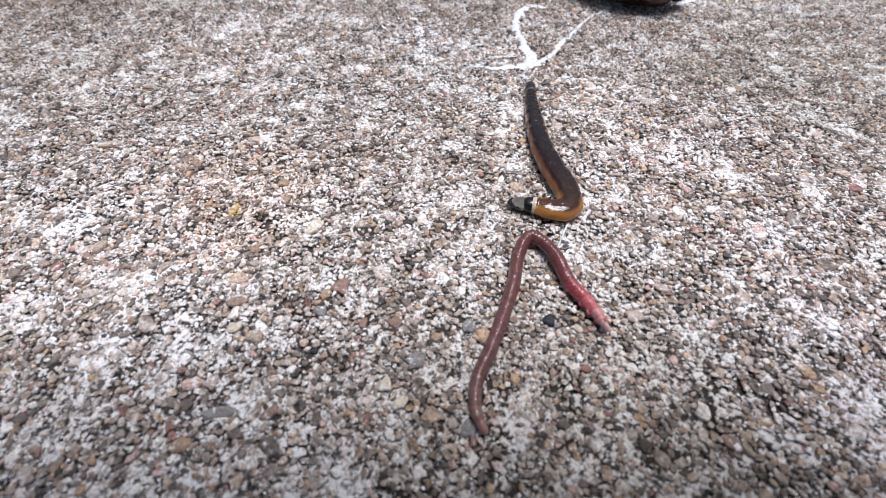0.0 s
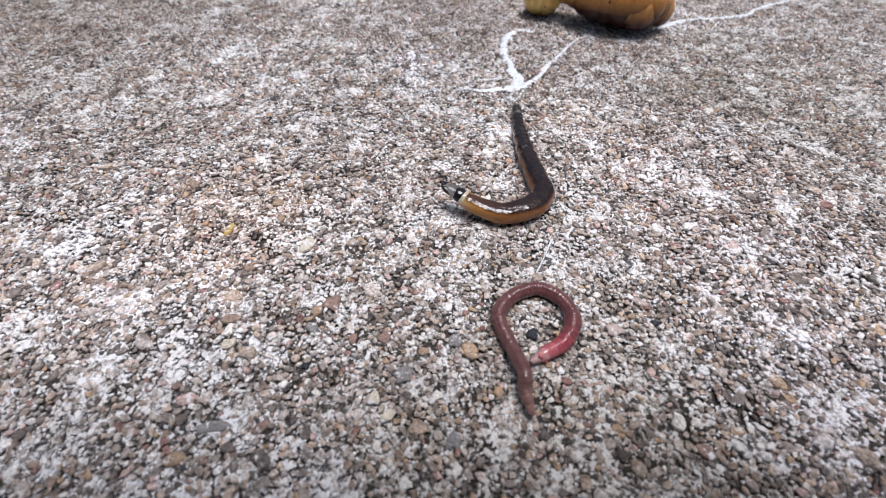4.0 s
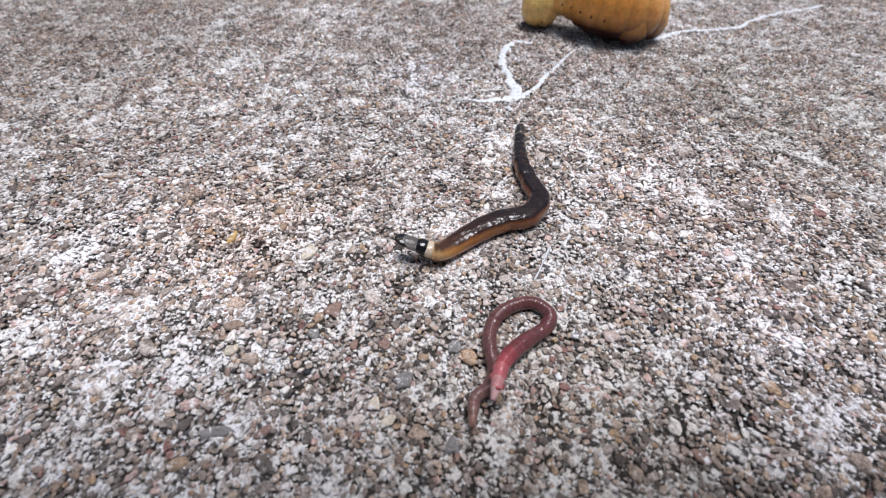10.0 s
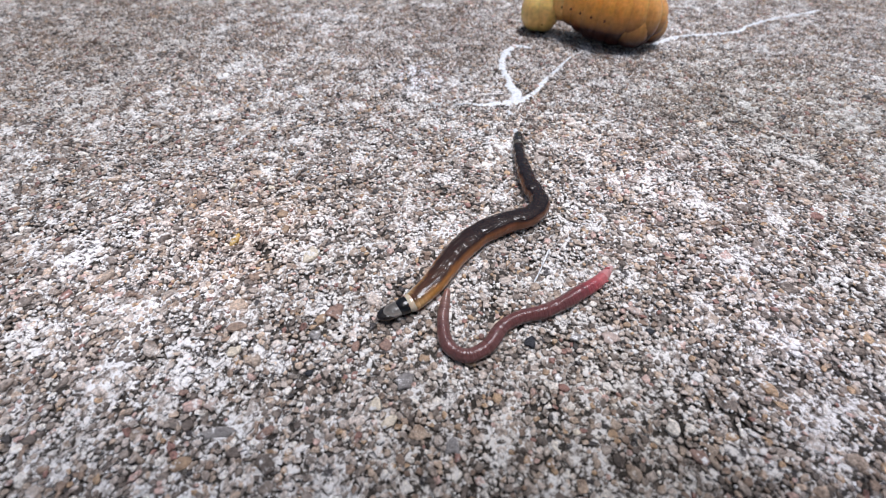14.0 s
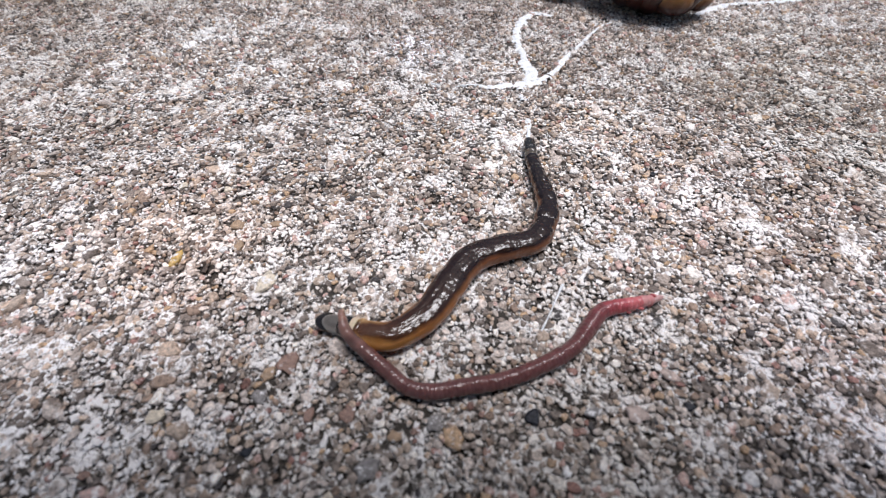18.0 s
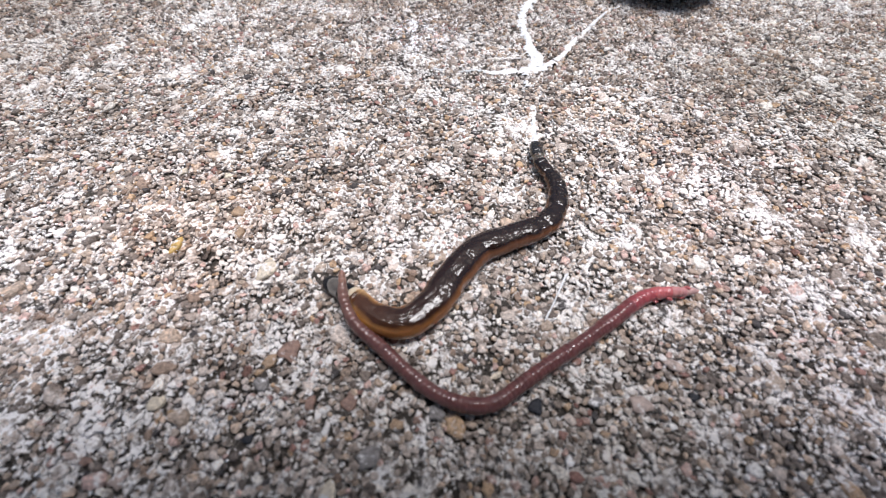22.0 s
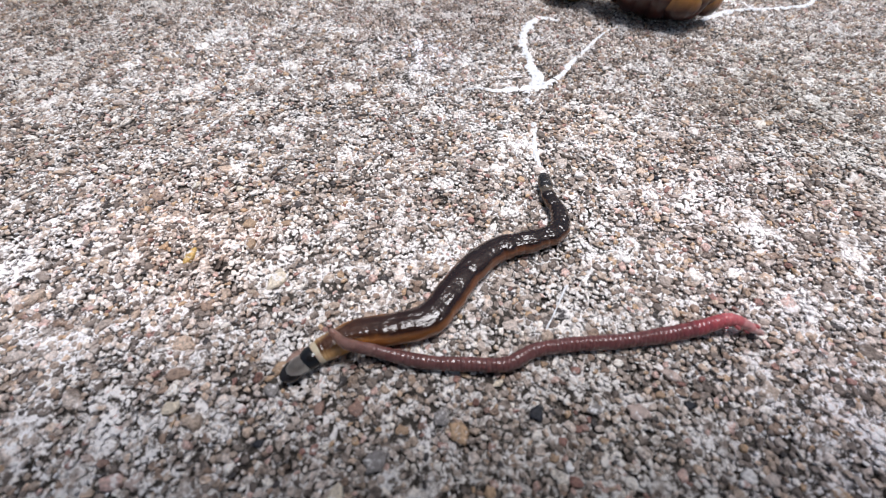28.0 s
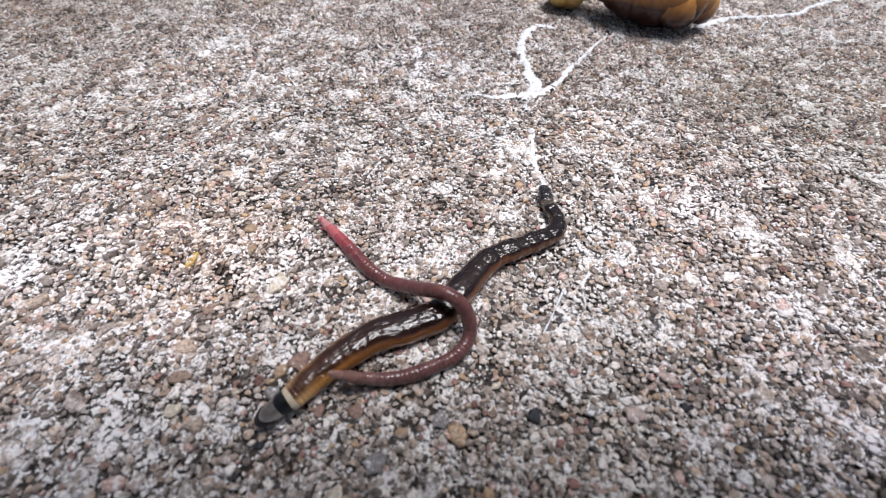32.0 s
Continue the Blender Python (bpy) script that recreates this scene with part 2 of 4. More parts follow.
def sheet():
    xs = np.r_[-40, -8, -1.5, -0.45, np.arange(-0.29, 0.2901, 0.0009), 0.45, 1.5, 8, 40]
    ys = np.r_[-40, -8, -1.5, -0.2, np.arange(-0.016, 0.266, 0.0009), 0.45, 1.5, 8, 40]
    x, y = np.meshgrid(xs, ys)
    z = rough_height(x, y)
    n = len(xs)
    pts = np.stack([x.ravel(), y.ravel(), z.ravel()], 1)
    k = (np.arange(len(ys) - 1)[:, None] * n + np.arange(n - 1)).ravel()
    quads = np.stack([k, k + 1, k + n + 1, k + n], 1)
    me = bpy.data.meshes.new("ground")
    me.from_pydata(pts.tolist(), [], quads.tolist())
    me.polygons.foreach_set("use_smooth", [True] * len(me.polygons))
    me.materials.append(CEMENT)
    return tagged(new("ground", me), "weathered grey concrete slab with exposed fine gravel", "concrete ground", kind="structure")


ground = sheet()

# stones that stand out of the slab, by colour: place, half length, half width in millimetres, turn
MARKED = {}
MARKED["orange_brown"] = [(-37.0, 68.4, 1.6, 1.3, 0), (-29.8, 68.9, 1.4, 1, 10), (-35.1, 63.4, 1.8, 1.1, 80), (-35.7, 74.6, 1.1, 0.9, 0), (-33.2, 77.6, 1.1, 0.8, 20), (-22.7, 40.1, 1.3, 1, 70), (-3.2, 32.3, 1.4, 1, 0), (17.2, 29.9, 0.9, 0.7, 0), (33.6, 39.2, 0.9, 0.7, 0), (33.8, 69.6, 0.9, 0.7, 90), (17.1, 42.9, 0.7, 0.5, 0), (12.3, 16.4, 1, 0.8, 30), (15.5, 16.0, 0.9, 0.7, 60), (-37.8, 15.9, 1.5, 1.3, 0), (2.2, 21.1, 0.7, 0.6, 0), (24.1, 32.5, 0.8, 0.6, 0), (15.9, 20.3, 0.7, 0.6, 50)]
MARKED["reddish"] = [(-10.1, 35.0, 1.5, 1.2, 80), (-20.1, 41.9, 2.1, 1.7, 60), (8.9, 30.8, 0.8, 0.8, 0), (-29.3, 87.1, 0.7, 0.5, 0), (53.1, 73.4, 1.1, 0.8, 100), (-41.9, 26.3, 0.9, 0.6, 10), (-26.9, 20.2, 1.4, 1, 30), (37.5, 16.9, 1.9, 1.2, -40), (-50.5, 68.0, 1, 0.7, 0), (-41.3, 62.3, 0.9, 0.7, 0), (-0.5, 33.4, 1.1, 0.7, 80), (-15.4, 34.6, 1.2, 0.9, 80)]
MARKED["pinkish"] = [(35.9, 42.3, 1.7, 0.9, -25), (29.8, 36.5, 2.1, 1.3, -10), (-55.3, 72.8, 0.8, 0.6, 0), (-44.3, 26.8, 1, 0.7, 0), (-36.6, 24.5, 1.4, 1, 60), (48.0, 80.9, 1, 0.6, 0)]
MARKED["cream"] = [(-27.8, 56.0, 2.6, 1.7, 60), (-42.3, 77.7, 1.1, 0.9, 0), (-51.8, 78.5, 1.1, 0.8, 60), (-42.4, 69.8, 1, 0.7, 40), (-36.2, 33.6, 1.7, 1.3, 20), (-10.7, 24.5, 1.4, 1.1, 80), (-8.3, 21.9, 1.5, 0.9, 30), (20.2, 20.3, 0.7, 0.6, 0), (10.0, 39.6, 1.2, 0.5, 35)]
MARKED["white"] = [(33.3, 33.8, 0.8, 0.5, -10), (42.2, 29.1, 1.3, 1.1, 0), (19.0, 29.0, 0.9, 0.6, 80), (-12.5, 31.5, 1.3, 0.6, 80), (34.0, 63.8, 1.3, 1, 0), (29.2, 86.3, 1.3, 0.9, 0), (-37.5, 62.4, 1, 0.9, 0)]
MARKED["grey"] = [(1.4, 18.3, 1.5, 1.2, 80), (-34.2, 20.2, 2.9, 1.2, 10), (-6.5, 28.3, 1.8, 1.5, 50), (1.9, 34.3, 1.6, 1.2, 70), (-22.9, 36.9, 1.6, 1.2, -30), (45.3, 73.7, 1, 0.8, 80), (23.7, 36.6, 1.2, 0.9, 0)]
# the stone at 45.7, 86.3 stands in for the darkness of a pit
MARKED["black"] = [(15.4, 35.6, 1.4, 1.1, 60), (45.7, 86.3, 0.9, 0.7, 0), (37.4, 37.8, 0.9, 0.7, 0), (-22.4, 29.7, 0.8, 0.7, 0)]
MARKED["ochre"] = [(-45.2, 60.1, 1.9, 1, 75)]
MARKED_LOOK = {
    "orange_brown": ((0.42, 0.29, 0.19), "orange brown pebble set in the concrete"),
    "reddish": ((0.30, 0.19, 0.15), "reddish brown pebble set in the concrete"),
    "pinkish": ((0.52, 0.41, 0.36), "flat pale pinkish pebble set in the concrete"),
    "cream": ((0.72, 0.63, 0.50), "cream coloured chip of stone set in the concrete"),
    "white": ((0.86, 0.83, 0.80), "bright white chip of stone set in the concrete"),
    "grey": ((0.28, 0.26, 0.25), "smooth grey pebble set in the concrete"),
    "black": ((0.022, 0.024, 0.032), "smooth black pebble in the concrete, one in place of a dark pit"),
    "ochre": ((0.62, 0.40, 0.13), "small ochre yellow pebble set in the concrete"),
}


def stone_form(sides, rings, rng):
    """Unit stone: a low irregular dome; returns points and faces."""
    wob = [1 + rng.uniform(-0.34, 0.26) for _ in range(sides)]
    turn = rng.uniform(0, 6.3)
    pts, faces = [], []
    for rad, z in rings:
        for k in range(sides):
            a = turn + 2 * math.pi * (k + 0.9 * (wob[k] - 1)) / sides
            pts.append((rad * wob[k] * math.cos(a), rad * wob[k] * math.sin(a), z * (1 + rng.uniform(-0.12, 0.12))))
    pts.append((0, 0, rings[-1][1] * 1.06))
    top = len(pts) - 1
    for n in range(len(rings) - 1):
        for k in range(sides):
            a, b = n * sides + k, n * sides + (k + 1) % sides
            faces += [(a, b, b + sides), (a, b + sides, a + sides)]
    n = (len(rings) - 1) * sides
    faces += [(n + k, n + (k + 1) % sides, top) for k in range(sides)]
    return np.array(pts), np.array(faces)


def scatter():
    """Stones of several sizes laid side by side over the stretch of slab in view."""
    rng = random.Random(7)
    cell, grid, made = 0.0026, {}, []
    for x, y, a, b, turn in sum(MARKED.values(), []):
        grid.setdefault((int(x * MM // cell), int(y * MM // cell)), []).append((x * MM, y * MM, (a + b) / 2 * MM))
    for lo, hi, tries, gap in ((1.05, 1.6, 1100, 0.92), (0.66, 0.94, 12000, 0.88), (0.37, 0.63, 360000, 0.72), (0.20, 0.34, 200000, 0.70)):
        for _ in range(tries):
            y = rng.uniform(-0.012, 0.262)
            w = 0.074 + 0.80 * max(y, 0)
            x = 0.002 + rng.uniform(-w, w)
            if rng.random() > w / 0.29 * (1.0 if lo > 0.5 or y < 0.12 else 0.75 if lo > 0.3 else 0.25):
                continue
            r = rng.uniform(lo, hi) * MM
            i, j = int(x // cell), int(y // cell)
            clear = True
            for di in (-1, 0, 1):
                for dj in (-1, 0, 1):
                    for px, py, pr in grid.get((i + di, j + dj), ()):
                        if (px - x) ** 2 + (py - y) ** 2 < ((pr + r) * gap) ** 2:
                            clear = False
                            break
                    if not clear:
                        break
                if not clear:
                    break
            if clear:
                grid.setdefault((i, j), []).append((x, y, r))
                made.append((x, y, r))
    return made


FAR_DOME = [(0.98, -0.8), (0.90, 0.26)]
DOME = [(0.94, -0.6), (1.0, 0.10), (0.80, 0.30)]
ROUND_DOME = [(0.94, -0.6), (1.0, 0.06), (0.86, 0.25), (0.50, 0.33)]


def build_stones():
    rng = random.Random(11)
    far = [stone_form(4 + n % 3, FAR_DOME, rng) for n in range(48)]
    small = [stone_form(6 + n % 2, DOME, rng) for n in range(48)]
    large = [stone_form(8 + n % 2, ROUND_DOME, rng) for n in range(24)]
    stones = scatter()
    # the largest ones round the worms are stones of their own
    near = sorted((s for s in stones if s[2] > 0.0007), key=lambda s: (s[0] - 0.008) ** 2 + (s[1] - 0.048) ** 2)[:280]
    chosen = set(near)
    rest = [s for s in stones if s not in chosen]
    for name, mat, label, chosen_ones in (
            ("gravel", GRAVEL, "exposed fine gravel of mixed grey and tan stones", [s for s in rest if s[2] > 0.00036]),
            ("cement_crumbs", CRUMB, "white and grey crumbs of cement between the stones", [s for s in rest if s[2] <= 0.00036])):
        verts, faces, base = [], [], 0
        for x, y, r in chosen_ones:
            remote = y > 0.115 or abs(x) > 0.10 or r <= 0.00036
            forms = far if remote else large if r > 0.00054 else small
            pts, tris = forms[rng.randrange(len(forms))]
            a = rng.uniform(0, 6.3)
            c, s = math.cos(a), math.sin(a)
            sx, sy, sz = r * rng.uniform(1.0, 1.35), r * rng.uniform(0.75, 1.05), r * rng.uniform(0.5, 1.1)
            px, py = pts[:, 0] * sx, pts[:, 1] * sy
            lean, tilt = rng.uniform(-0.26, 0.26), rng.uniform(-0.26, 0.26)
            verts.append(np.stack([x + c * px - s * py, y + s * px + c * py, pts[:, 2] * sz + tilt * px + lean * py], 1))
            faces.append(tris + base)
            base += len(pts)
        verts, faces = np.concatenate(verts), np.concatenate(faces)
        me = bpy.data.meshes.new(name)
        me.from_pydata(verts.tolist(), [], faces.tolist())
        if name == "gravel":
            me.polygons.foreach_set("use_smooth", [True] * len(me.polygons))
        me.materials.append(mat)
        gravel = new(name, me)
        gravel.parent = ground
        tagged(gravel, label, kind="stuff")
    shared = []
    for pts, tris in [stone_form(10, ROUND_DOME, rng) for _ in range(14)]:
        me = bpy.data.meshes.new("pebble")
        me.from_pydata(pts.tolist(), [], tris.tolist())
        me.polygons.foreach_set("use_smooth", [True] * len(me.polygons))
        me.materials.append(STONE)
        shared.append(me)
    for x, y, r in near:
        ob = new("pebble", shared[rng.randrange(len(shared))])
        ob.parent = ground
        ob.location = (x, y, 0)
        ob.rotation_euler = (rng.uniform(-0.1, 0.1), rng.uniform(-0.1, 0.1), rng.uniform(0, 6.3))
        ob.scale = (r * 1.1, r * rng.uniform(0.8, 1.0), r * rng.uniform(0.5, 0.95))
    for kind, spots in MARKED.items():
        colour, label = MARKED_LOOK[kind]
        mat = plain_stone(kind + "_stone", colour)
        for x, y, a, b, turn in spots:
            me = shared[rng.randrange(len(shared))].copy()
            me.materials.clear()
            me.materials.append(mat)
            ob = new("pebble", me)
            ob.parent = ground
            ob.location = (x * MM, y * MM, 0.00005)
            ob.rotation_euler = (0, 0, radians(turn))
            ob.scale = (a * MM * 0.9, b * MM * 0.9, min(b, 1.0) * MM * 0.9)
            tagged(ob, label)


# ---------------------------------------------------------------- the two worms
def smooth_line(points, count):
    """count places at even steps along a smooth curve through the points."""
    p = np.array(points, float) * MM
    e = np.vstack([2 * p[0] - p[1], p, 2 * p[-1] - p[-2]])
    s = np.linspace(0, 1, 16, endpoint=False)[:, None]
    run = []
    for i in range(len(p) - 1):
        a, b, c, d = e[i:i + 4]
        run.append(0.5 * (2 * b + (c - a) * s + (2 * a - 5 * b + 4 * c - d) * s**2 + (3 * b - a - 3 * c + d) * s**3))
    run = np.vstack(run + [p[-1:]])
    far = np.r_[0, np.cumsum(np.linalg.norm(np.diff(run, axis=0), axis=1))]
    at = np.linspace(0, far[-1], count)
    return np.stack([np.interp(at, far, run[:, k]) for k in range(3)], 1)


def over_time(keys, count, times):
    """The line of the body at each of the times, gliding from pose to pose."""
    t = sorted(keys)
    lines = np.array([smooth_line(keys[k], count) for k in t])
    slope = np.zeros_like(lines)
    for i in range(1, len(t) - 1):
        a, b = t[i] - t[i - 1], t[i + 1] - t[i]
        before, after = (lines[i] - lines[i - 1]) / a, (lines[i + 1] - lines[i]) / b
        slope[i] = np.where(before * after > 0, 2 * before * after / (before + after + 1e-12), 0)
    made = []
    for now in times:
        i = min(max(int(np.searchsorted(t, now, side="right")) - 1, 0), len(t) - 2)
        w = t[i + 1] - t[i]
        s = (now - t[i]) / w
        made.append((2 * s**3 - 3 * s**2 + 1) * lines[i] + (s**3 - 2 * s**2 + s) * w * slope[i]
                    + (3 * s**2 - 2 * s**3) * lines[i + 1] + (s**3 - s**2) * w * slope[i + 1])
    return made


def ride(line, k):
    """The pose of a piece at station k: its x axis along the body, its z axis up."""
    ahead = Vector(line[min(k + 1, len(line) - 1)] - line[max(k - 1, 0)]).normalized()
    side = Vector((0, 0, 1)).cross(ahead)
    if side.length < 0.05:
        side = Vector((0, 1, 0))
    side.normalize()
    turn = Matrix((ahead, side, ahead.cross(side))).transposed().to_4x4()
    return Matrix.Translation(Vector(line[k])) @ turn


# the body of the flatworm from tail to collar and head, in millimetres, second by second
GLIDE, CRAWL = {}, {}
GLIDE[0] = [(20.8, 106.9, 1.7), (19.9, 95.9, 1.7), (19.7, 86.2, 1.7), (20.2, 77.6, 1.7), (21.6, 70.8, 1.7), (23.1, 64.6, 1.7), (22.6, 60.3, 1.7), (19.6, 59.3, 1.7), (16.6, 60.5, 1.7), (12.0, 61.6, 1.4)]
GLIDE[1] = [(20.4, 104.7, 1.7), (20.0, 96.0, 1.7), (19.9, 87.4, 1.7), (20.6, 78.6, 1.7), (22.1, 70.8, 1.7), (23.1, 64.9, 1.7), (21.3, 61.3, 1.7), (17.1, 60.5, 1.7), (12.9, 61.4, 1.7), (9.0, 62.8, 1.4)]
GLIDE[2] = [(20.9, 107.4, 1.7), (20.3, 97.6, 1.7), (20.4, 86.5, 1.7), (20.9, 77.4, 1.7), (22.6, 70.5, 1.7), (23.5, 66.3, 1.7), (20.5, 63.4, 1.7), (15.6, 62.3, 1.7), (11.0, 62.6, 2.3), (9.2, 63.5, 2.6), (4.2, 65.5, 2.9)]
GLIDE[3] = [(21.0, 107.3, 1.7), (20.3, 95.5, 1.7), (20.5, 85.2, 1.7), (21.5, 76.2, 1.7), (22.5, 70.6, 1.7), (21.3, 67.0, 1.7), (17.7, 64.5, 1.7), (12.6, 63.2, 1.7), (7.9, 64.0, 2.6), (5.6, 65.1, 3.5), (0.0, 66.9, 4.4)]
GLIDE[6] = [(19.8, 103.8, 1.7), (19.7, 94.0, 1.7), (20.4, 85.4, 1.7), (21.6, 77.5, 1.7), (22.1, 71.7, 1.7), (21.8, 69.4, 1.7), (18.0, 64.8, 1.7), (12.7, 63.2, 2.0), (7.4, 64.7, 2.9), (3.7, 65.9, 4.1), (3.1, 68.8, 6.5)]
GLIDE[7] = [(19.8, 104.7, 1.7), (20.3, 94.0, 1.7), (20.5, 84.6, 1.7), (21.7, 75.9, 1.7), (22.0, 70.5, 1.7), (18.9, 65.8, 1.7), (13.9, 63.3, 1.7), (7.8, 63.0, 2.6), (2.3, 64.2, 3.8), (-0.2, 65.3, 4.4), (-5.8, 68.1, 5.3)]
GLIDE[8] = [(21.0, 103.5, 1.7), (20.7, 92.9, 1.7), (20.6, 84.3, 1.7), (21.9, 77.3, 1.7), (22.6, 71.6, 1.7), (20.4, 67.0, 1.7), (15.8, 63.7, 1.7), (9.6, 62.5, 1.7), (3.6, 61.2, 2.6), (-1.8, 60.8, 4.1), (-6.1, 65.0, 6.2)]
GLIDE[9] = [(21.6, 102.8, 1.7), (20.1, 93.3, 1.7), (19.6, 84.9, 1.7), (21.0, 77.2, 1.7), (22.3, 71.7, 1.7), (19.8, 66.3, 1.7), (13.4, 63.5, 1.7), (7.5, 61.3, 2.0), (2.8, 57.8, 2.6), (-0.4, 55.8, 3.5), (-5.7, 56.5, 4.4)]
GLIDE[10] = [(21.7, 101.3, 1.7), (20.2, 91.7, 1.7), (19.8, 83.4, 1.7), (21.0, 76.0, 1.7), (22.1, 70.5, 1.7), (18.7, 65.3, 1.7), (12.7, 63.5, 1.7), (7.4, 60.5, 1.7), (2.4, 56.6, 1.7), (-0.4, 54.2, 2.3), (-1.9, 53.7, 3.2), (-8.3, 55.1, 5.0)]
GLIDE[11] = [(21.5, 101.3, 1.7), (20.3, 91.1, 1.7), (20.4, 82.6, 1.7), (21.7, 75.1, 1.7), (21.9, 69.7, 1.7), (18.4, 65.0, 1.7), (11.8, 62.7, 1.7), (6.6, 59.3, 1.7), (3.1, 55.4, 1.7), (-0.8, 52.1, 1.7), (-4.6, 51.6, 2.3), (-11.4, 52.6, 3.2)]
GLIDE[12] = [(21.4, 100.3, 1.7), (20.2, 90.9, 1.7), (20.6, 81.1, 1.7), (22.5, 73.7, 1.7), (21.1, 68.4, 1.7), (15.3, 64.6, 1.7), (8.3, 61.9, 1.7), (3.6, 57.4, 1.7), (-0.1, 51.1, 1.7), (-2.7, 47.7, 1.7), (-4.4, 45.5, 1.7), (-10.1, 43.0, 1.4)]
GLIDE[13] = [(21.4, 99.8, 1.7), (20.3, 91.3, 1.7), (20.9, 81.4, 1.7), (22.4, 72.6, 1.7), (20.1, 67.2, 1.7), (13.7, 64.6, 1.7), (7.5, 61.1, 1.7), (2.4, 55.3, 1.7), (-0.8, 49.2, 1.7), (-3.0, 45.4, 1.7), (-4.1, 43.9, 1.7), (-6.6, 37.6, 1.4)]
GLIDE[14] = [(20.9, 99.2, 1.7), (20.1, 90.8, 1.7), (20.7, 78.6, 1.7), (22.3, 70.8, 1.7), (19.4, 66.2, 1.7), (13.5, 63.8, 1.7), (7.4, 60.1, 1.7), (2.3, 54.2, 1.7), (-1.7, 47.6, 1.7), (-4.2, 44.4, 1.7), (-5.5, 43.1, 1.7), (-10.8, 40.3, 1.4)]
GLIDE[17] = [(20.2, 96.1, 1.7), (19.5, 85.5, 1.7), (20.5, 76.4, 1.7), (20.7, 70.5, 1.7), (17.0, 65.4, 1.7), (9.6, 64.3, 1.7), (3.3, 58.5, 1.7), (-0.5, 51.4, 1.7), (-4.1, 47.3, 1.7), (-7.4, 44.9, 1.7), (-9.7, 44.9, 1.7), (-13.0, 47.7, 1.4)]
GLIDE[18] = [(19.9, 94.0, 1.7), (20.1, 87.1, 1.7), (21.2, 79.4, 1.7), (21.5, 72.9, 1.7), (18.5, 65.8, 1.7), (12.5, 63.5, 1.7), (6.9, 60.7, 1.7), (3.0, 54.9, 1.7), (0.2, 50.0, 1.7), (-4.6, 46.2, 1.7), (-8.4, 46.1, 1.7), (-10.2, 46.8, 1.7), (-16.0, 48.3, 1.4)]
GLIDE[19] = [(20.0, 91.4, 1.7), (19.9, 85.3, 1.7), (21.4, 78.6, 1.7), (21.5, 72.1, 1.7), (18.7, 65.8, 1.7), (11.8, 62.7, 1.7), (6.6, 60.0, 1.7), (3.1, 54.6, 1.7), (0.4, 49.2, 1.7), (-3.7, 46.2, 1.7), (-9.0, 46.0, 1.7), (-11.7, 47.1, 1.7), (-17.1, 45.0, 1.4)]
GLIDE[20] = [(19.6, 89.7, 1.7), (19.3, 84.2, 1.7), (21.3, 78.2, 1.7), (21.8, 72.8, 1.7), (19.2, 66.4, 1.7), (12.5, 62.8, 1.7), (6.9, 60.2, 1.7), (3.1, 54.4, 1.7), (0.4, 49.7, 1.7), (-3.5, 46.3, 1.7), (-8.5, 46.5, 1.7), (-11.6, 48.2, 1.7), (-16.0, 50.2, 1.4)]
GLIDE[21] = [(19.7, 88.3, 1.7), (19.8, 82.6, 1.7), (21.7, 76.8, 1.7), (21.8, 71.4, 1.7), (19.4, 66.2, 1.7), (12.7, 62.9, 1.7), (7.3, 60.0, 1.7), (3.3, 54.7, 1.7), (0.5, 49.5, 1.7), (-3.4, 46.3, 1.7), (-8.7, 47.1, 1.7), (-11.6, 49.0, 1.7), (-15.9, 52.3, 1.4)]
GLIDE[22] = [(19.7, 88.3, 1.7), (20.4, 82.5, 1.7), (22.6, 77.4, 1.7), (22.3, 71.8, 1.7), (19.6, 66.8, 1.7), (12.8, 63.2, 1.7), (7.5, 60.3, 1.7), (3.4, 54.9, 1.7), (0.5, 49.7, 1.7), (-3.5, 46.4, 1.7), (-8.2, 47.2, 1.7), (-11.5, 49.9, 1.7), (-16.2, 53.1, 1.4)]
GLIDE[23] = [(19.9, 87.8, 1.7), (20.7, 82.1, 1.7), (22.6, 77.0, 1.7), (21.9, 70.7, 1.7), (18.8, 66.2, 1.7), (12.0, 63.1, 1.7), (6.7, 60.0, 1.7), (2.9, 54.2, 1.7), (0.2, 49.4, 1.7), (-3.8, 46.6, 1.7), (-8.8, 47.8, 1.7), (-11.8, 50.5, 1.7), (-17.6, 53.4, 1.4)]
GLIDE[24] = [(19.6, 85.8, 1.7), (20.4, 80.5, 1.7), (22.7, 75.9, 1.7), (22.6, 71.1, 1.7), (20.0, 67.1, 1.7), (13.1, 64.1, 1.7), (7.4, 60.3, 1.7), (3.2, 54.4, 1.7), (0.5, 49.2, 1.7), (-3.2, 46.3, 1.7), (-8.3, 47.3, 1.7), (-13.4, 49.5, 1.7), (-19.2, 50.5, 1.4)]
GLIDE[25] = [(20.0, 84.2, 1.7), (20.7, 78.1, 1.7), (22.6, 74.4, 1.7), (22.1, 69.0, 1.7), (18.3, 65.6, 1.7), (11.4, 63.0, 1.7), (6.4, 58.7, 1.7), (3.0, 53.5, 1.7), (0.3, 49.1, 1.7), (-4.1, 46.9, 1.7), (-9.9, 47.0, 1.7), (-15.4, 47.9, 1.7), (-22.2, 49.5, 1.4)]
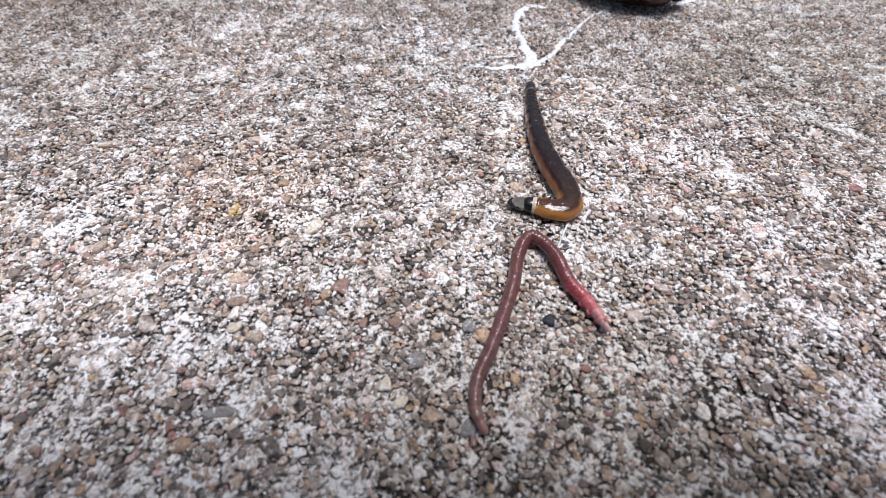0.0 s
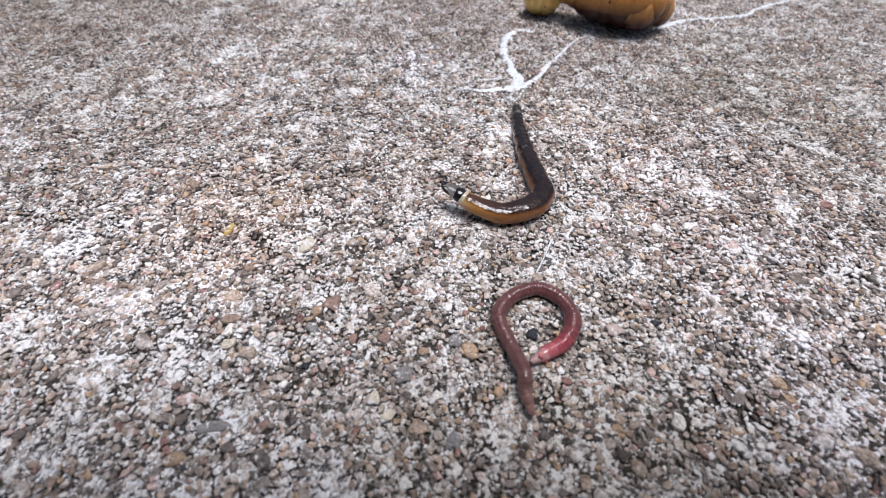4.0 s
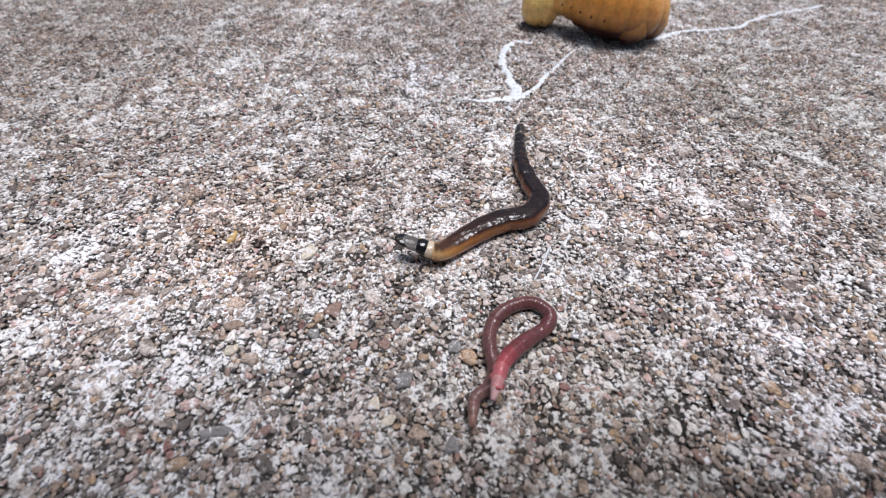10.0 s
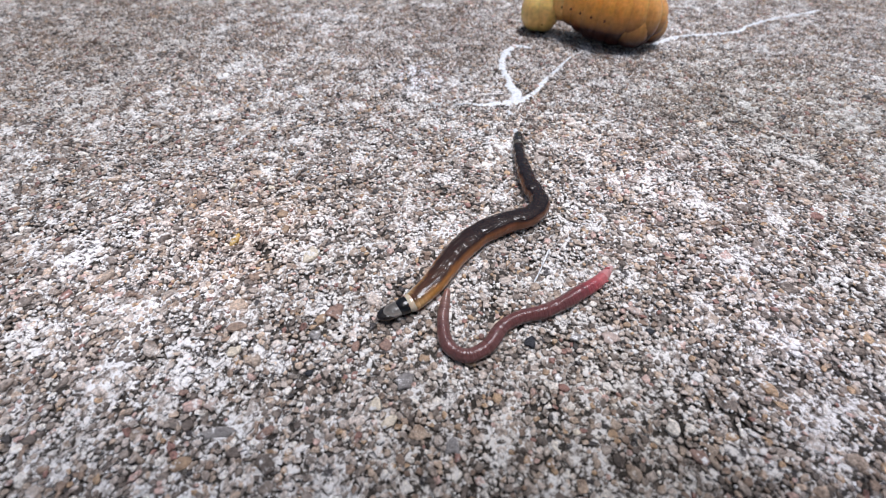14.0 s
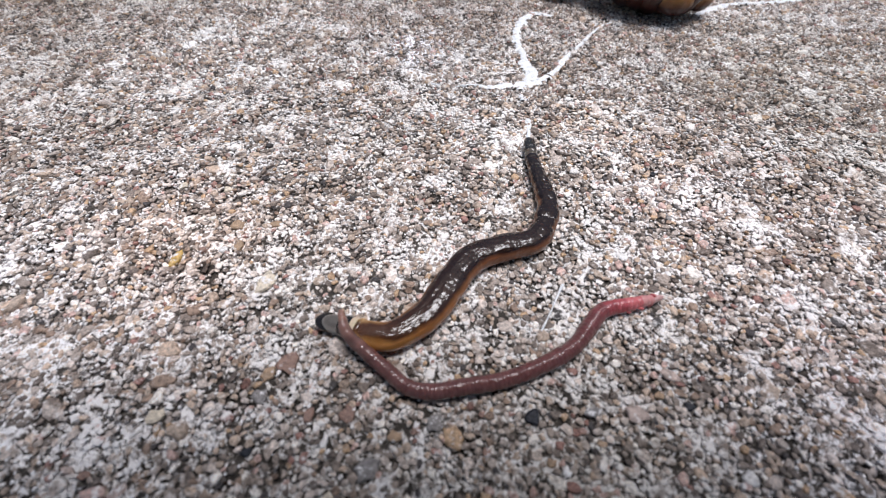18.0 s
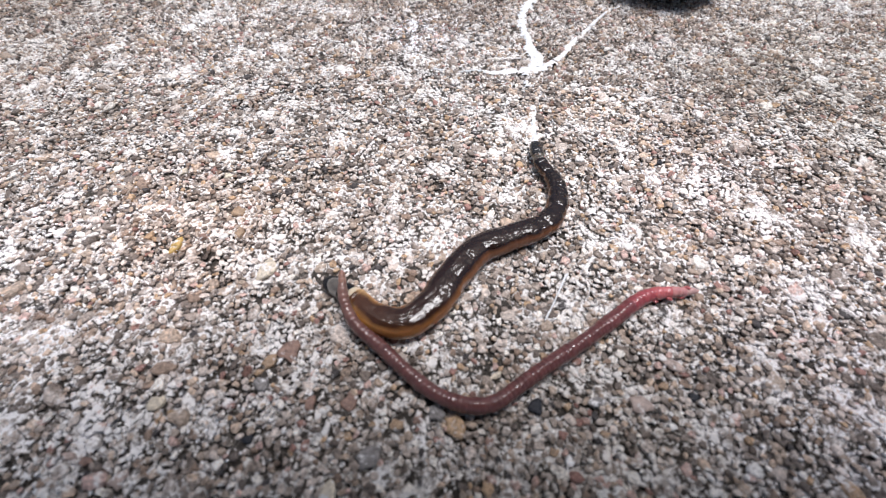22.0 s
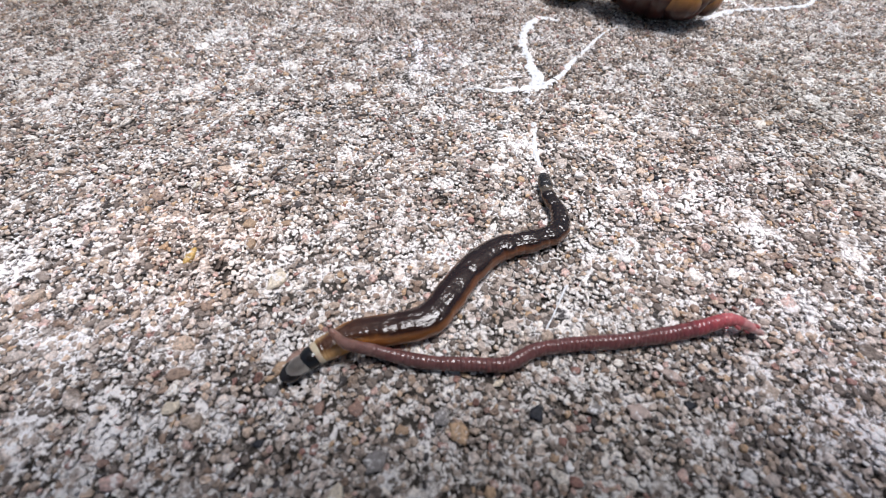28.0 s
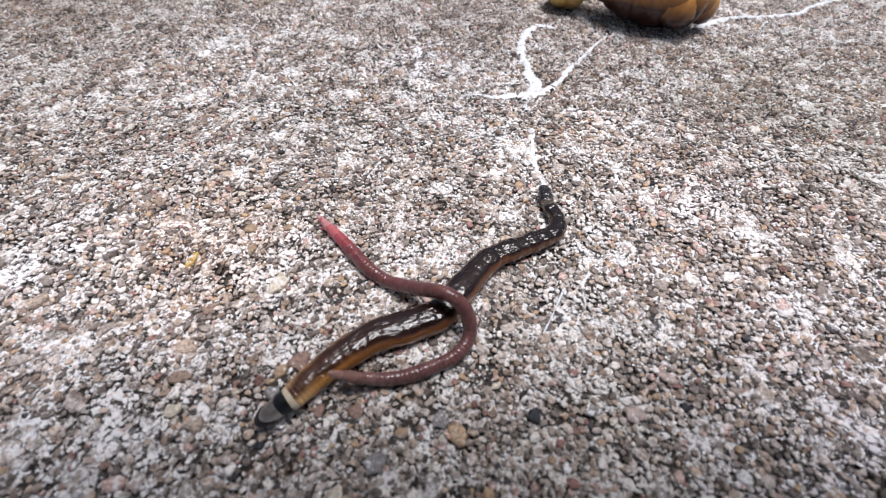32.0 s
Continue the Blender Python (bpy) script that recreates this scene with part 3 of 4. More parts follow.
GLIDE[28] = [(20.8, 83.2, 1.7), (21.2, 77.7, 1.7), (22.7, 73.2, 1.7), (22.1, 68.5, 1.7), (17.6, 65.9, 1.7), (10.7, 63.3, 1.7), (5.7, 58.5, 1.7), (2.3, 53.0, 1.7), (-0.8, 48.6, 1.7), (-5.9, 46.7, 1.7), (-11.5, 45.6, 1.7), (-15.0, 43.5, 1.7), (-16.4, 42.7, 1.7), (-20.5, 38.9, 1.4)]
GLIDE[29] = [(20.9, 82.6, 1.7), (21.3, 76.6, 1.7), (22.8, 72.7, 1.7), (21.9, 68.5, 1.7), (17.8, 66.4, 1.7), (10.9, 63.4, 1.7), (6.2, 59.1, 1.7), (2.3, 53.1, 1.7), (-1.4, 48.2, 1.7), (-6.5, 47.2, 1.7), (-11.5, 45.7, 1.7), (-15.0, 42.0, 1.7), (-16.8, 40.5, 1.7), (-22.4, 38.2, 1.4)]
GLIDE[30] = [(20.9, 82.2, 1.7), (21.6, 76.8, 1.7), (22.8, 72.3, 1.7), (21.7, 68.1, 1.7), (18.0, 66.1, 1.7), (11.0, 63.7, 1.7), (6.3, 58.7, 1.7), (2.5, 52.8, 1.7), (-1.4, 48.3, 1.7), (-6.4, 46.8, 1.7), (-11.6, 44.6, 1.7), (-14.6, 40.7, 1.7), (-16.6, 38.8, 1.7), (-20.4, 36.1, 1.4)]
GLIDE[30.5] = [(20.9, 82.1, 1.7), (21.5, 76.2, 1.7), (22.9, 72.3, 1.7), (21.9, 68.1, 1.7), (16.6, 65.3, 1.7), (10.3, 63.0, 1.7), (5.7, 57.9, 1.7), (2.1, 52.0, 1.7), (-1.6, 48.1, 1.7), (-7.1, 46.5, 1.7), (-11.6, 44.6, 1.7), (-14.9, 40.0, 1.7), (-17.5, 38.1, 1.7), (-19.2, 32.9, 1.4)]
GLIDE[31] = [(21.2, 81.3, 1.7), (21.2, 75.8, 1.7), (22.9, 72.3, 1.7), (21.8, 67.9, 1.7), (16.2, 64.8, 1.7), (9.7, 62.4, 1.7), (5.2, 56.9, 1.7), (1.4, 51.3, 1.7), (-2.1, 48.1, 1.7), (-8.5, 46.1, 1.7), (-13.0, 42.7, 1.7), (-15.8, 39.3, 1.7), (-17.6, 37.5, 1.7), (-21.4, 33.8, 1.4)]
GLIDE[32] = [(21.1, 81.1, 1.7), (21.6, 76.4, 1.7), (22.9, 72.7, 1.7), (21.8, 69.0, 1.7), (16.3, 65.8, 1.7), (9.6, 62.0, 1.7), (5.1, 56.3, 1.7), (1.4, 50.7, 1.7), (-3.0, 48.1, 1.7), (-8.6, 45.9, 1.7), (-13.0, 42.6, 1.7), (-16.7, 38.8, 1.7), (-18.8, 36.2, 1.7), (-22.3, 33.0, 1.4)]
CRAWL[0] = [(3.3, 18.2, 1.4), (2.4, 20.8, 1.4), (2.8, 24.7, 1.4), (5.1, 29.7, 1.4), (7.4, 35.2, 1.4), (9.9, 42.2, 1.4), (11.4, 48.3, 1.4), (13.6, 52.1, 1.9), (16.0, 51.1, 1.9), (18.0, 47.6, 1.9), (19.6, 42.3, 1.4), (21.9, 38.4, 1.4), (23.8, 34.0, 1.4)]
CRAWL[1] = [(4.4, 18.7, 1.4), (3.4, 21.0, 1.4), (4.9, 24.4, 1.4), (7.5, 28.0, 1.4), (7.6, 33.5, 1.4), (7.9, 37.9, 1.4), (10.7, 41.4, 1.4), (15.0, 43.7, 1.4), (18.8, 43.1, 1.4), (19.7, 40.2, 1.4), (19.3, 36.8, 1.4), (20.6, 33.6, 1.4), (24.6, 33.9, 1.4)]
CRAWL[2] = [(7.3, 20.5, 1.4), (5.7, 22.4, 1.4), (5.9, 25.6, 1.4), (8.6, 28.4, 1.4), (8.8, 33.0, 1.4), (8.8, 37.6, 1.4), (11.1, 41.6, 1.4), (16.4, 45.0, 1.4), (20.6, 45.4, 1.4), (22.2, 42.5, 1.4), (20.4, 36.6, 1.4), (17.4, 32.3, 1.4), (13.5, 28.4, 1.4)]
CRAWL[3] = [(16.0, 21.7, 1.4), (14.3, 24.8, 2.4), (13.8, 26.9, 3.9), (11.8, 32.6, 1.4), (9.8, 37.7, 1.4), (10.5, 40.4, 1.4), (13.6, 43.4, 1.4), (17.9, 44.8, 1.4), (21.5, 42.6, 1.4), (22.8, 38.6, 1.4), (21.6, 34.4, 1.4), (18.9, 31.2, 1.4), (15.5, 27.3, 1.4)]
CRAWL[6] = [(4.2, 23.9, 1.4), (7.4, 26.6, 1.4), (9.1, 28.6, 1.4), (9.3, 33.4, 1.4), (9.3, 38.8, 1.4), (11.5, 42.1, 1.4), (15.5, 43.4, 1.4), (19.3, 42.5, 1.4), (21.3, 39.6, 1.4), (20.4, 36.8, 1.4), (17.5, 35.7, 1.4), (15.0, 36.8, 1.4), (12.9, 39.6, 1.4)]
CRAWL[7] = [(5.1, 24.4, 1.4), (7.0, 26.7, 1.4), (9.2, 28.2, 1.4), (9.9, 33.2, 1.4), (10.3, 38.5, 1.4), (12.0, 41.8, 1.4), (16.2, 43.1, 1.4), (20.0, 42.2, 1.4), (21.6, 39.4, 1.4), (20.0, 36.5, 1.4), (16.8, 35.8, 1.4), (14.2, 36.6, 3.4), (10.0, 38.0, 5.9)]
CRAWL[8] = [(7.0, 23.2, 1.4), (5.7, 25.4, 1.4), (8.3, 27.0, 1.4), (9.5, 30.3, 1.4), (9.6, 35.0, 1.4), (10.3, 39.5, 1.4), (13.9, 42.4, 1.4), (18.4, 43.3, 1.4), (21.8, 41.5, 1.4), (22.9, 38.7, 1.4), (20.6, 35.8, 1.4), (16.2, 35.2, 2.4), (11.3, 35.7, 4.9), (7.9, 34.2, 4.9)]
CRAWL[9] = [(5.9, 23.1, 1.4), (5.2, 25.2, 1.4), (8.0, 26.7, 1.4), (9.5, 29.0, 1.4), (9.2, 33.1, 1.4), (9.0, 37.5, 1.4), (11.2, 41.2, 1.4), (15.1, 43.1, 1.4), (19.4, 43.5, 1.4), (20.4, 41.2, 1.4), (17.7, 39.3, 2.9), (12.5, 37.7, 4.9), (8.6, 35.5, 5.9), (6.4, 33.8, 3.9)]
CRAWL[10] = [(4.4, 21.5, 1.4), (5.0, 24.9, 1.4), (7.3, 26.7, 1.4), (8.4, 29.5, 1.4), (8.0, 33.0, 1.4), (8.1, 36.2, 1.4), (9.7, 39.7, 1.4), (13.0, 42.1, 1.4), (16.7, 42.6, 1.4), (19.2, 40.3, 1.4), (18.0, 37.4, 1.4), (13.9, 34.2, 2.4), (9.7, 29.8, 3.9), (7.6, 24.3, 4.9)]
CRAWL[11] = [(3.8, 28.7, 1.4), (5.8, 27.4, 1.4), (8.9, 27.4, 1.4), (10.1, 30.8, 1.4), (10.7, 36.2, 1.4), (11.9, 40.2, 1.4), (15.0, 41.9, 1.4), (19.2, 41.5, 1.4), (22.5, 40.6, 1.4), (23.3, 37.9, 1.4), (20.9, 35.8, 1.4), (17.3, 34.7, 1.4), (13.5, 34.3, 1.4)]
CRAWL[12] = [(2.7, 40.8, 1.4), (3.4, 37.2, 1.4), (3.3, 33.8, 1.4), (5.5, 31.6, 1.4), (8.6, 33.5, 1.4), (10.9, 37.3, 1.4), (13.0, 40.8, 1.4), (16.6, 40.8, 1.4), (19.8, 41.3, 1.4), (23.3, 42.6, 1.4), (26.3, 42.2, 1.9), (30.1, 39.7, 1.4)]
CRAWL[13] = [(0.7, 42.6, 1.4), (2.8, 40.8, 1.4), (3.0, 36.5, 1.4), (4.5, 32.8, 1.4), (7.1, 32.8, 1.4), (10.1, 35.7, 1.4), (11.9, 40.5, 1.4), (14.9, 41.4, 1.4), (19.0, 40.5, 1.4), (23.0, 42.3, 1.4), (25.8, 45.5, 1.4), (30.0, 48.7, 1.4)]
CRAWL[14] = [(0.6, 44.0, 2.9), (-0.1, 39.5, 1.4), (0.6, 34.5, 1.4), (3.8, 32.3, 1.4), (7.6, 34.1, 1.4), (10.6, 38.0, 1.4), (14.0, 40.0, 1.4), (18.4, 41.2, 1.4), (22.3, 43.1, 1.4), (26.4, 45.7, 1.4), (30.0, 48.0, 1.4), (33.1, 51.0, 1.4)]
CRAWL[17] = [(-12.5, 44.7, 4.4), (-12.8, 41.9, 2.4), (-10.4, 38.7, 1.4), (-6.5, 36.7, 1.4), (-1.2, 36.2, 1.4), (4.5, 35.8, 1.4), (10.2, 36.5, 1.4), (16.5, 40.4, 1.4), (21.8, 44.0, 1.4), (25.8, 48.5, 1.4), (28.7, 53.4, 1.4), (31.3, 54.3, 1.4), (35.9, 53.5, 1.4)]
CRAWL[18] = [(-12.2, 47.1, 5.4), (-11.3, 45.0, 4.4), (-9.0, 43.5, 2.4), (-5.3, 40.9, 1.4), (-2.1, 38.6, 1.4), (1.5, 38.1, 1.4), (6.0, 39.0, 1.4), (11.3, 40.1, 1.4), (16.9, 42.4, 1.4), (22.1, 45.5, 1.4), (25.2, 49.1, 1.4), (27.9, 52.0, 1.4), (32.3, 53.3, 1.4), (36.9, 54.5, 1.4)]
CRAWL[19] = [(-14.3, 45.8, 5.4), (-11.4, 43.3, 3.9), (-7.3, 41.4, 1.4), (-3.0, 39.6, 1.4), (1.6, 39.0, 1.4), (6.9, 38.6, 1.4), (12.2, 38.4, 1.4), (16.9, 39.1, 1.4), (21.8, 41.4, 1.4), (24.7, 45.0, 1.4), (25.9, 49.5, 1.4), (29.2, 53.4, 1.4), (32.8, 54.4, 1.4), (37.7, 55.7, 1.4)]
CRAWL[20] = [(-13.9, 47.3, 5.4), (-11.9, 44.4, 3.9), (-8.8, 43.2, 1.4), (-4.4, 40.6, 1.4), (-0.2, 37.9, 1.4), (4.3, 36.5, 1.4), (9.3, 36.3, 1.4), (13.2, 37.6, 1.4), (17.2, 40.0, 1.4), (21.0, 43.9, 1.4), (24.5, 48.7, 1.4), (28.0, 52.0, 1.4), (32.5, 52.6, 1.4), (37.9, 52.7, 1.4)]
CRAWL[21] = [(-14.1, 50.3, 5.4), (-13.2, 46.8, 3.9), (-11.5, 44.7, 2.4), (-7.1, 42.1, 1.4), (-2.7, 39.3, 1.4), (1.2, 37.2, 1.4), (6.4, 35.7, 1.4), (11.3, 35.8, 1.4), (14.6, 38.4, 1.4), (18.4, 42.3, 1.4), (21.4, 47.5, 1.4), (25.7, 51.0, 1.4), (31.3, 50.3, 1.4), (38.6, 50.7, 1.4)]
CRAWL[22] = [(-13.3, 51.7, 5.4), (-12.7, 48.6, 3.9), (-10.7, 45.5, 2.4), (-6.6, 42.5, 1.4), (-2.8, 39.3, 1.4), (1.2, 36.5, 1.4), (5.7, 35.0, 1.4), (9.5, 35.4, 1.4), (13.4, 38.1, 1.4), (17.6, 41.2, 1.4), (22.7, 44.6, 1.4), (28.3, 48.8, 1.4), (34.4, 53.1, 1.4), (41.4, 54.2, 1.4)]
CRAWL[23] = [(-13.8, 51.5, 5.4), (-13.3, 48.8, 3.9), (-10.9, 45.8, 2.4), (-6.6, 43.1, 1.4), (-2.9, 40.8, 1.4), (1.2, 39.0, 1.4), (5.7, 38.9, 1.4), (10.9, 40.1, 1.4), (16.5, 42.3, 1.4), (22.0, 44.1, 1.4), (26.5, 46.6, 1.4), (29.6, 49.6, 2.4), (34.0, 49.3, 3.4), (36.9, 48.5, 2.4), (38.1, 46.0, 1.4)]
CRAWL[24] = [(-19.4, 45.6, 1.4), (-15.1, 45.7, 1.4), (-10.9, 45.3, 1.4), (-6.4, 42.9, 1.4), (-2.7, 40.3, 1.4), (1.3, 38.8, 1.4), (5.9, 38.7, 1.4), (11.8, 40.3, 1.4), (17.4, 42.2, 1.4), (21.0, 44.5, 1.4), (23.3, 47.9, 2.4), (26.0, 49.4, 3.4), (30.4, 47.7, 3.4), (36.0, 45.5, 3.4), (44.3, 46.2, 4.4)]
CRAWL[25] = [(-21.3, 43.5, 1.4), (-17.3, 44.6, 1.4), (-12.5, 45.0, 1.4), (-7.4, 43.4, 1.4), (-3.6, 41.4, 1.4), (-0.7, 39.1, 1.4), (3.3, 38.0, 1.4), (8.5, 38.3, 1.4), (13.8, 39.5, 1.4), (18.7, 41.8, 1.4), (23.1, 44.0, 1.4), (29.0, 44.1, 2.4), (35.7, 44.4, 2.4), (41.5, 45.8, 1.4), (48.0, 47.3, 1.4)]
CRAWL[28] = [(-13.7, 43.1, 6.4), (-12.1, 42.4, 4.9), (-8.8, 42.8, 2.4), (-4.6, 42.3, 1.4), (0.3, 41.7, 1.4), (5.8, 41.8, 1.4), (11.3, 42.1, 1.4), (15.7, 44.5, 1.4), (21.6, 45.8, 1.4), (28.8, 46.7, 1.4), (36.4, 48.2, 1.4), (42.0, 49.4, 2.4), (46.4, 50.6, 2.9), (50.9, 49.6, 1.4)]
CRAWL[29] = [(-9.2, 52.2, 4.4), (-9.1, 48.4, 6.4), (-7.4, 44.7, 6.4), (-5.3, 43.2, 2.9), (-1.1, 42.8, 1.4), (4.5, 43.2, 1.4), (10.1, 44.1, 1.4), (16.0, 45.3, 1.4), (21.2, 47.6, 1.4), (24.6, 49.9, 3.4), (28.5, 51.5, 5.4), (33.7, 51.0, 6.4), (39.4, 51.5, 6.4), (42.5, 50.5, 6.4), (43.0, 46.8, 5.4)]
CRAWL[29.5] = [(-9.1, 49.4, 5.4), (-9.0, 45.7, 6.4), (-7.4, 43.3, 3.9), (-4.4, 42.4, 1.4), (0.4, 42.3, 1.4), (4.6, 44.1, 1.4), (7.5, 47.7, 1.4), (8.7, 51.9, 1.4), (6.6, 53.5, 4.4), (3.1, 51.8, 7.4), (0.5, 48.1, 8.4), (-0.1, 44.6, 7.4), (1.3, 40.8, 6.4), (3.7, 38.5, 3.4), (8.1, 39.2, 1.4)]
CRAWL[30] = [(-8.5, 48.3, 5.4), (-9.6, 45.4, 6.4), (-8.1, 43.9, 3.4), (-5.0, 43.7, 1.4), (0.3, 43.9, 1.4), (4.6, 44.5, 1.4), (6.7, 45.6, 2.4), (6.5, 47.3, 4.4), (5.3, 48.4, 7.4), (4.8, 49.5, 9.4), (7.0, 47.8, 8.4), (8.8, 46.5, 5.4), (9.4, 44.9, 3.4), (7.8, 42.0, 1.4)]
CRAWL[30.5] = [(-11.8, 45.4, 5.4), (-9.8, 44.0, 5.4), (-8.0, 43.1, 2.9), (-4.5, 43.0, 1.4), (0.3, 44.3, 1.4), (4.6, 46.2, 1.9), (6.3, 48.3, 3.4), (5.1, 49.8, 6.4), (2.0, 51.5, 7.4), (-2.4, 53.4, 4.4), (-7.2, 53.4, 2.4), (-10.1, 56.1, 1.4), (-10.3, 58.7, 3.4), (-7.6, 59.5, 6.4)]
CRAWL[31] = [(-11.5, 38.4, 1.4), (-11.9, 40.4, 1.4), (-8.5, 41.4, 1.9), (-4.5, 43.1, 1.9), (0.3, 44.9, 1.9), (3.4, 47.1, 2.4), (4.1, 48.8, 5.4), (2.1, 51.2, 7.4), (-1.7, 53.9, 4.4), (-6.2, 54.2, 1.4), (-10.0, 55.4, 1.4), (-12.9, 58.7, 1.4), (-14.0, 61.5, 2.4), (-14.6, 65.0, 3.4)]
CRAWL[32] = [(-12.9, 38.3, 4.9), (-9.5, 38.9, 2.4), (-4.9, 39.5, 1.4), (-0.2, 41.2, 1.4), (3.9, 43.6, 1.4), (5.9, 46.7, 2.4), (5.1, 49.1, 5.4), (2.1, 50.7, 7.4), (-2.5, 53.4, 4.4), (-7.8, 56.3, 1.4), (-12.2, 59.1, 1.4), (-16.5, 63.6, 1.4), (-23.4, 70.4, 1.4)]
CRAWL[9.5] = [(4.4, 22.2, 1.4), (5.2, 24.1, 1.4), (6.6, 26.7, 1.4), (7.6, 29.9, 1.4), (7.7, 33.4, 1.4), (7.6, 37.1, 1.4), (9.6, 40.5, 1.4), (13.4, 42.6, 1.4), (17.9, 42.8, 1.4), (19.7, 40.1, 1.4), (17.7, 36.5, 1.4), (13.8, 33.6, 2.6), (10.0, 30.0, 3.6), (7.5, 26.6, 4.0)]
CRAWL[11.5] = [(4.1, 31.9, 1.4), (5.5, 28.5, 1.4), (7.7, 26.7, 1.4), (9.9, 28.5, 1.4), (11.1, 32.8, 1.4), (12.0, 37.5, 1.4), (14.2, 41.5, 1.4), (17.9, 42.2, 1.4), (21.8, 40.9, 1.4), (22.8, 37.7, 1.4), (20.5, 34.8, 1.4), (16.1, 34.3, 1.4)]
CRAWL[23.5] = [(-18.8, 45.6, 1.4), (-14.3, 46.4, 1.4), (-11.0, 45.8, 1.4), (-8.0, 43.3, 1.4), (-5.1, 40.8, 1.4), (-1.3, 39.0, 1.4), (3.5, 38.3, 1.4), (8.8, 39.2, 1.4), (14.3, 40.7, 1.4), (19.4, 42.8, 1.4), (24.0, 46.1, 1.8), (27.9, 48.8, 2.4), (30.6, 49.3, 3.0), (34.2, 48.2, 2.4), (38.0, 45.7, 1.8), (42.3, 43.5, 1.4)]
CRAWL[28.5] = [(-13.1, 46.1, 6.4), (-12.1, 44.6, 5.4), (-9.7, 43.7, 3.4), (-6.2, 43.0, 1.4), (-0.3, 42.5, 1.4), (6.9, 42.9, 1.4), (14.2, 43.7, 1.4), (21.8, 45.7, 1.4), (28.1, 48.0, 1.4), (31.4, 49.3, 1.4), (35.8, 48.7, 1.4), (40.5, 49.3, 1.4), (45.3, 50.7, 1.8), (49.0, 50.1, 1.8)]

FLAT_BODY = 90


def flat_radius(s):
    return np.interp(s, [0, 0.03, 0.07, 0.12, 0.25, 0.45, 0.62, 0.76, 0.88, 1.0], [1.15, 1.5, 1.35, 1.5, 1.95, 2.4, 2.7, 2.75, 2.45, 2.0]) * MM


TAIL = skin("black_tail_skin", (0.012, 0.011, 0.012), 1.0, (0.04, 0.03, 0.02), 640.0, 0.0007, 0.0, stretch=1.5)
CREAM = skin("cream_collar_skin", (0.64, 0.52, 0.38), 0.8)
BLACK = skin("black_band_skin", (0.006, 0.006, 0.007), 0.8, scatter=0.0)
GREY = skin("grey_neck_skin", (0.11, 0.10, 0.092), 0.5, (0.34, 0.315, 0.285), 1100.0, 0.0003, scatter=0.05, crest=1.2, gloss=0.15)
HEAD = skin("black_head_skin", (0.012, 0.009, 0.008), 1.0, (0.07, 0.045, 0.03), 1100.0, 0.0003, scatter=0.0, crest=0.3)
PALE = skin("pale_tail_skin", (0.085, 0.070, 0.055), 1.0, (0.16, 0.13, 0.09), 640.0, 0.001, 0.1, stretch=1.5)
BACKS = {}


def back_skin(s):
    """Dark brown back over amber flanks, paler towards the collar."""
    band = round(s * 89)
    if band not in BACKS:
        q = band / 89
        back = tuple(float(np.interp(q, (0, 0.1, 0.7, 0.85, 1.0), v)) for v in ((0.007, 0.009, 0.015, 0.032, 0.080), (0.005, 0.003, 0.004, 0.010, 0.028), (0.005, 0.002, 0.002, 0.004, 0.010)))
        flank = tuple(float(np.interp(q, (0, 0.15, 0.6, 0.85, 0.95, 1.0), v)) for v in ((0.04, 0.10, 0.17, 0.30, 0.44, 0.56), (0.025, 0.040, 0.056, 0.112, 0.195, 0.34), (0.015, 0.016, 0.019, 0.026, 0.045, 0.15)))
        tall = float(flat_radius(q)) * 0.86 / MM
        low = float(np.interp(q, (0.0, 0.3, 0.8, 1.0), (0.55, 0.72, 0.76, 0.9)))
        BACKS[band] = skin("flatworm_skin", back, 1.0, flank, 1000.0 if q > 0.42 else 850.0, 0.00042 if q > 0.42 else 0.0008, 0.1, crest=tall, folds=3.5 if q > 0.42 else 2.5, stretch=0.38 if q > 0.42 else 0.5, band=(tall * low, tall * (low + 0.26)))
    return BACKS[band]


def shoulder(x, y, z, power):
    """Swells a round back into a flatter one with two rounded shoulders."""
    a, b = abs(y), z
    round_size = math.hypot(a, b)
    if round_size < 1e-6:
        return x, y, z
    swell = round_size / (a ** power + b ** power) ** (1 / power)
    return x, y * (0.5 + 0.5 * swell), z * swell


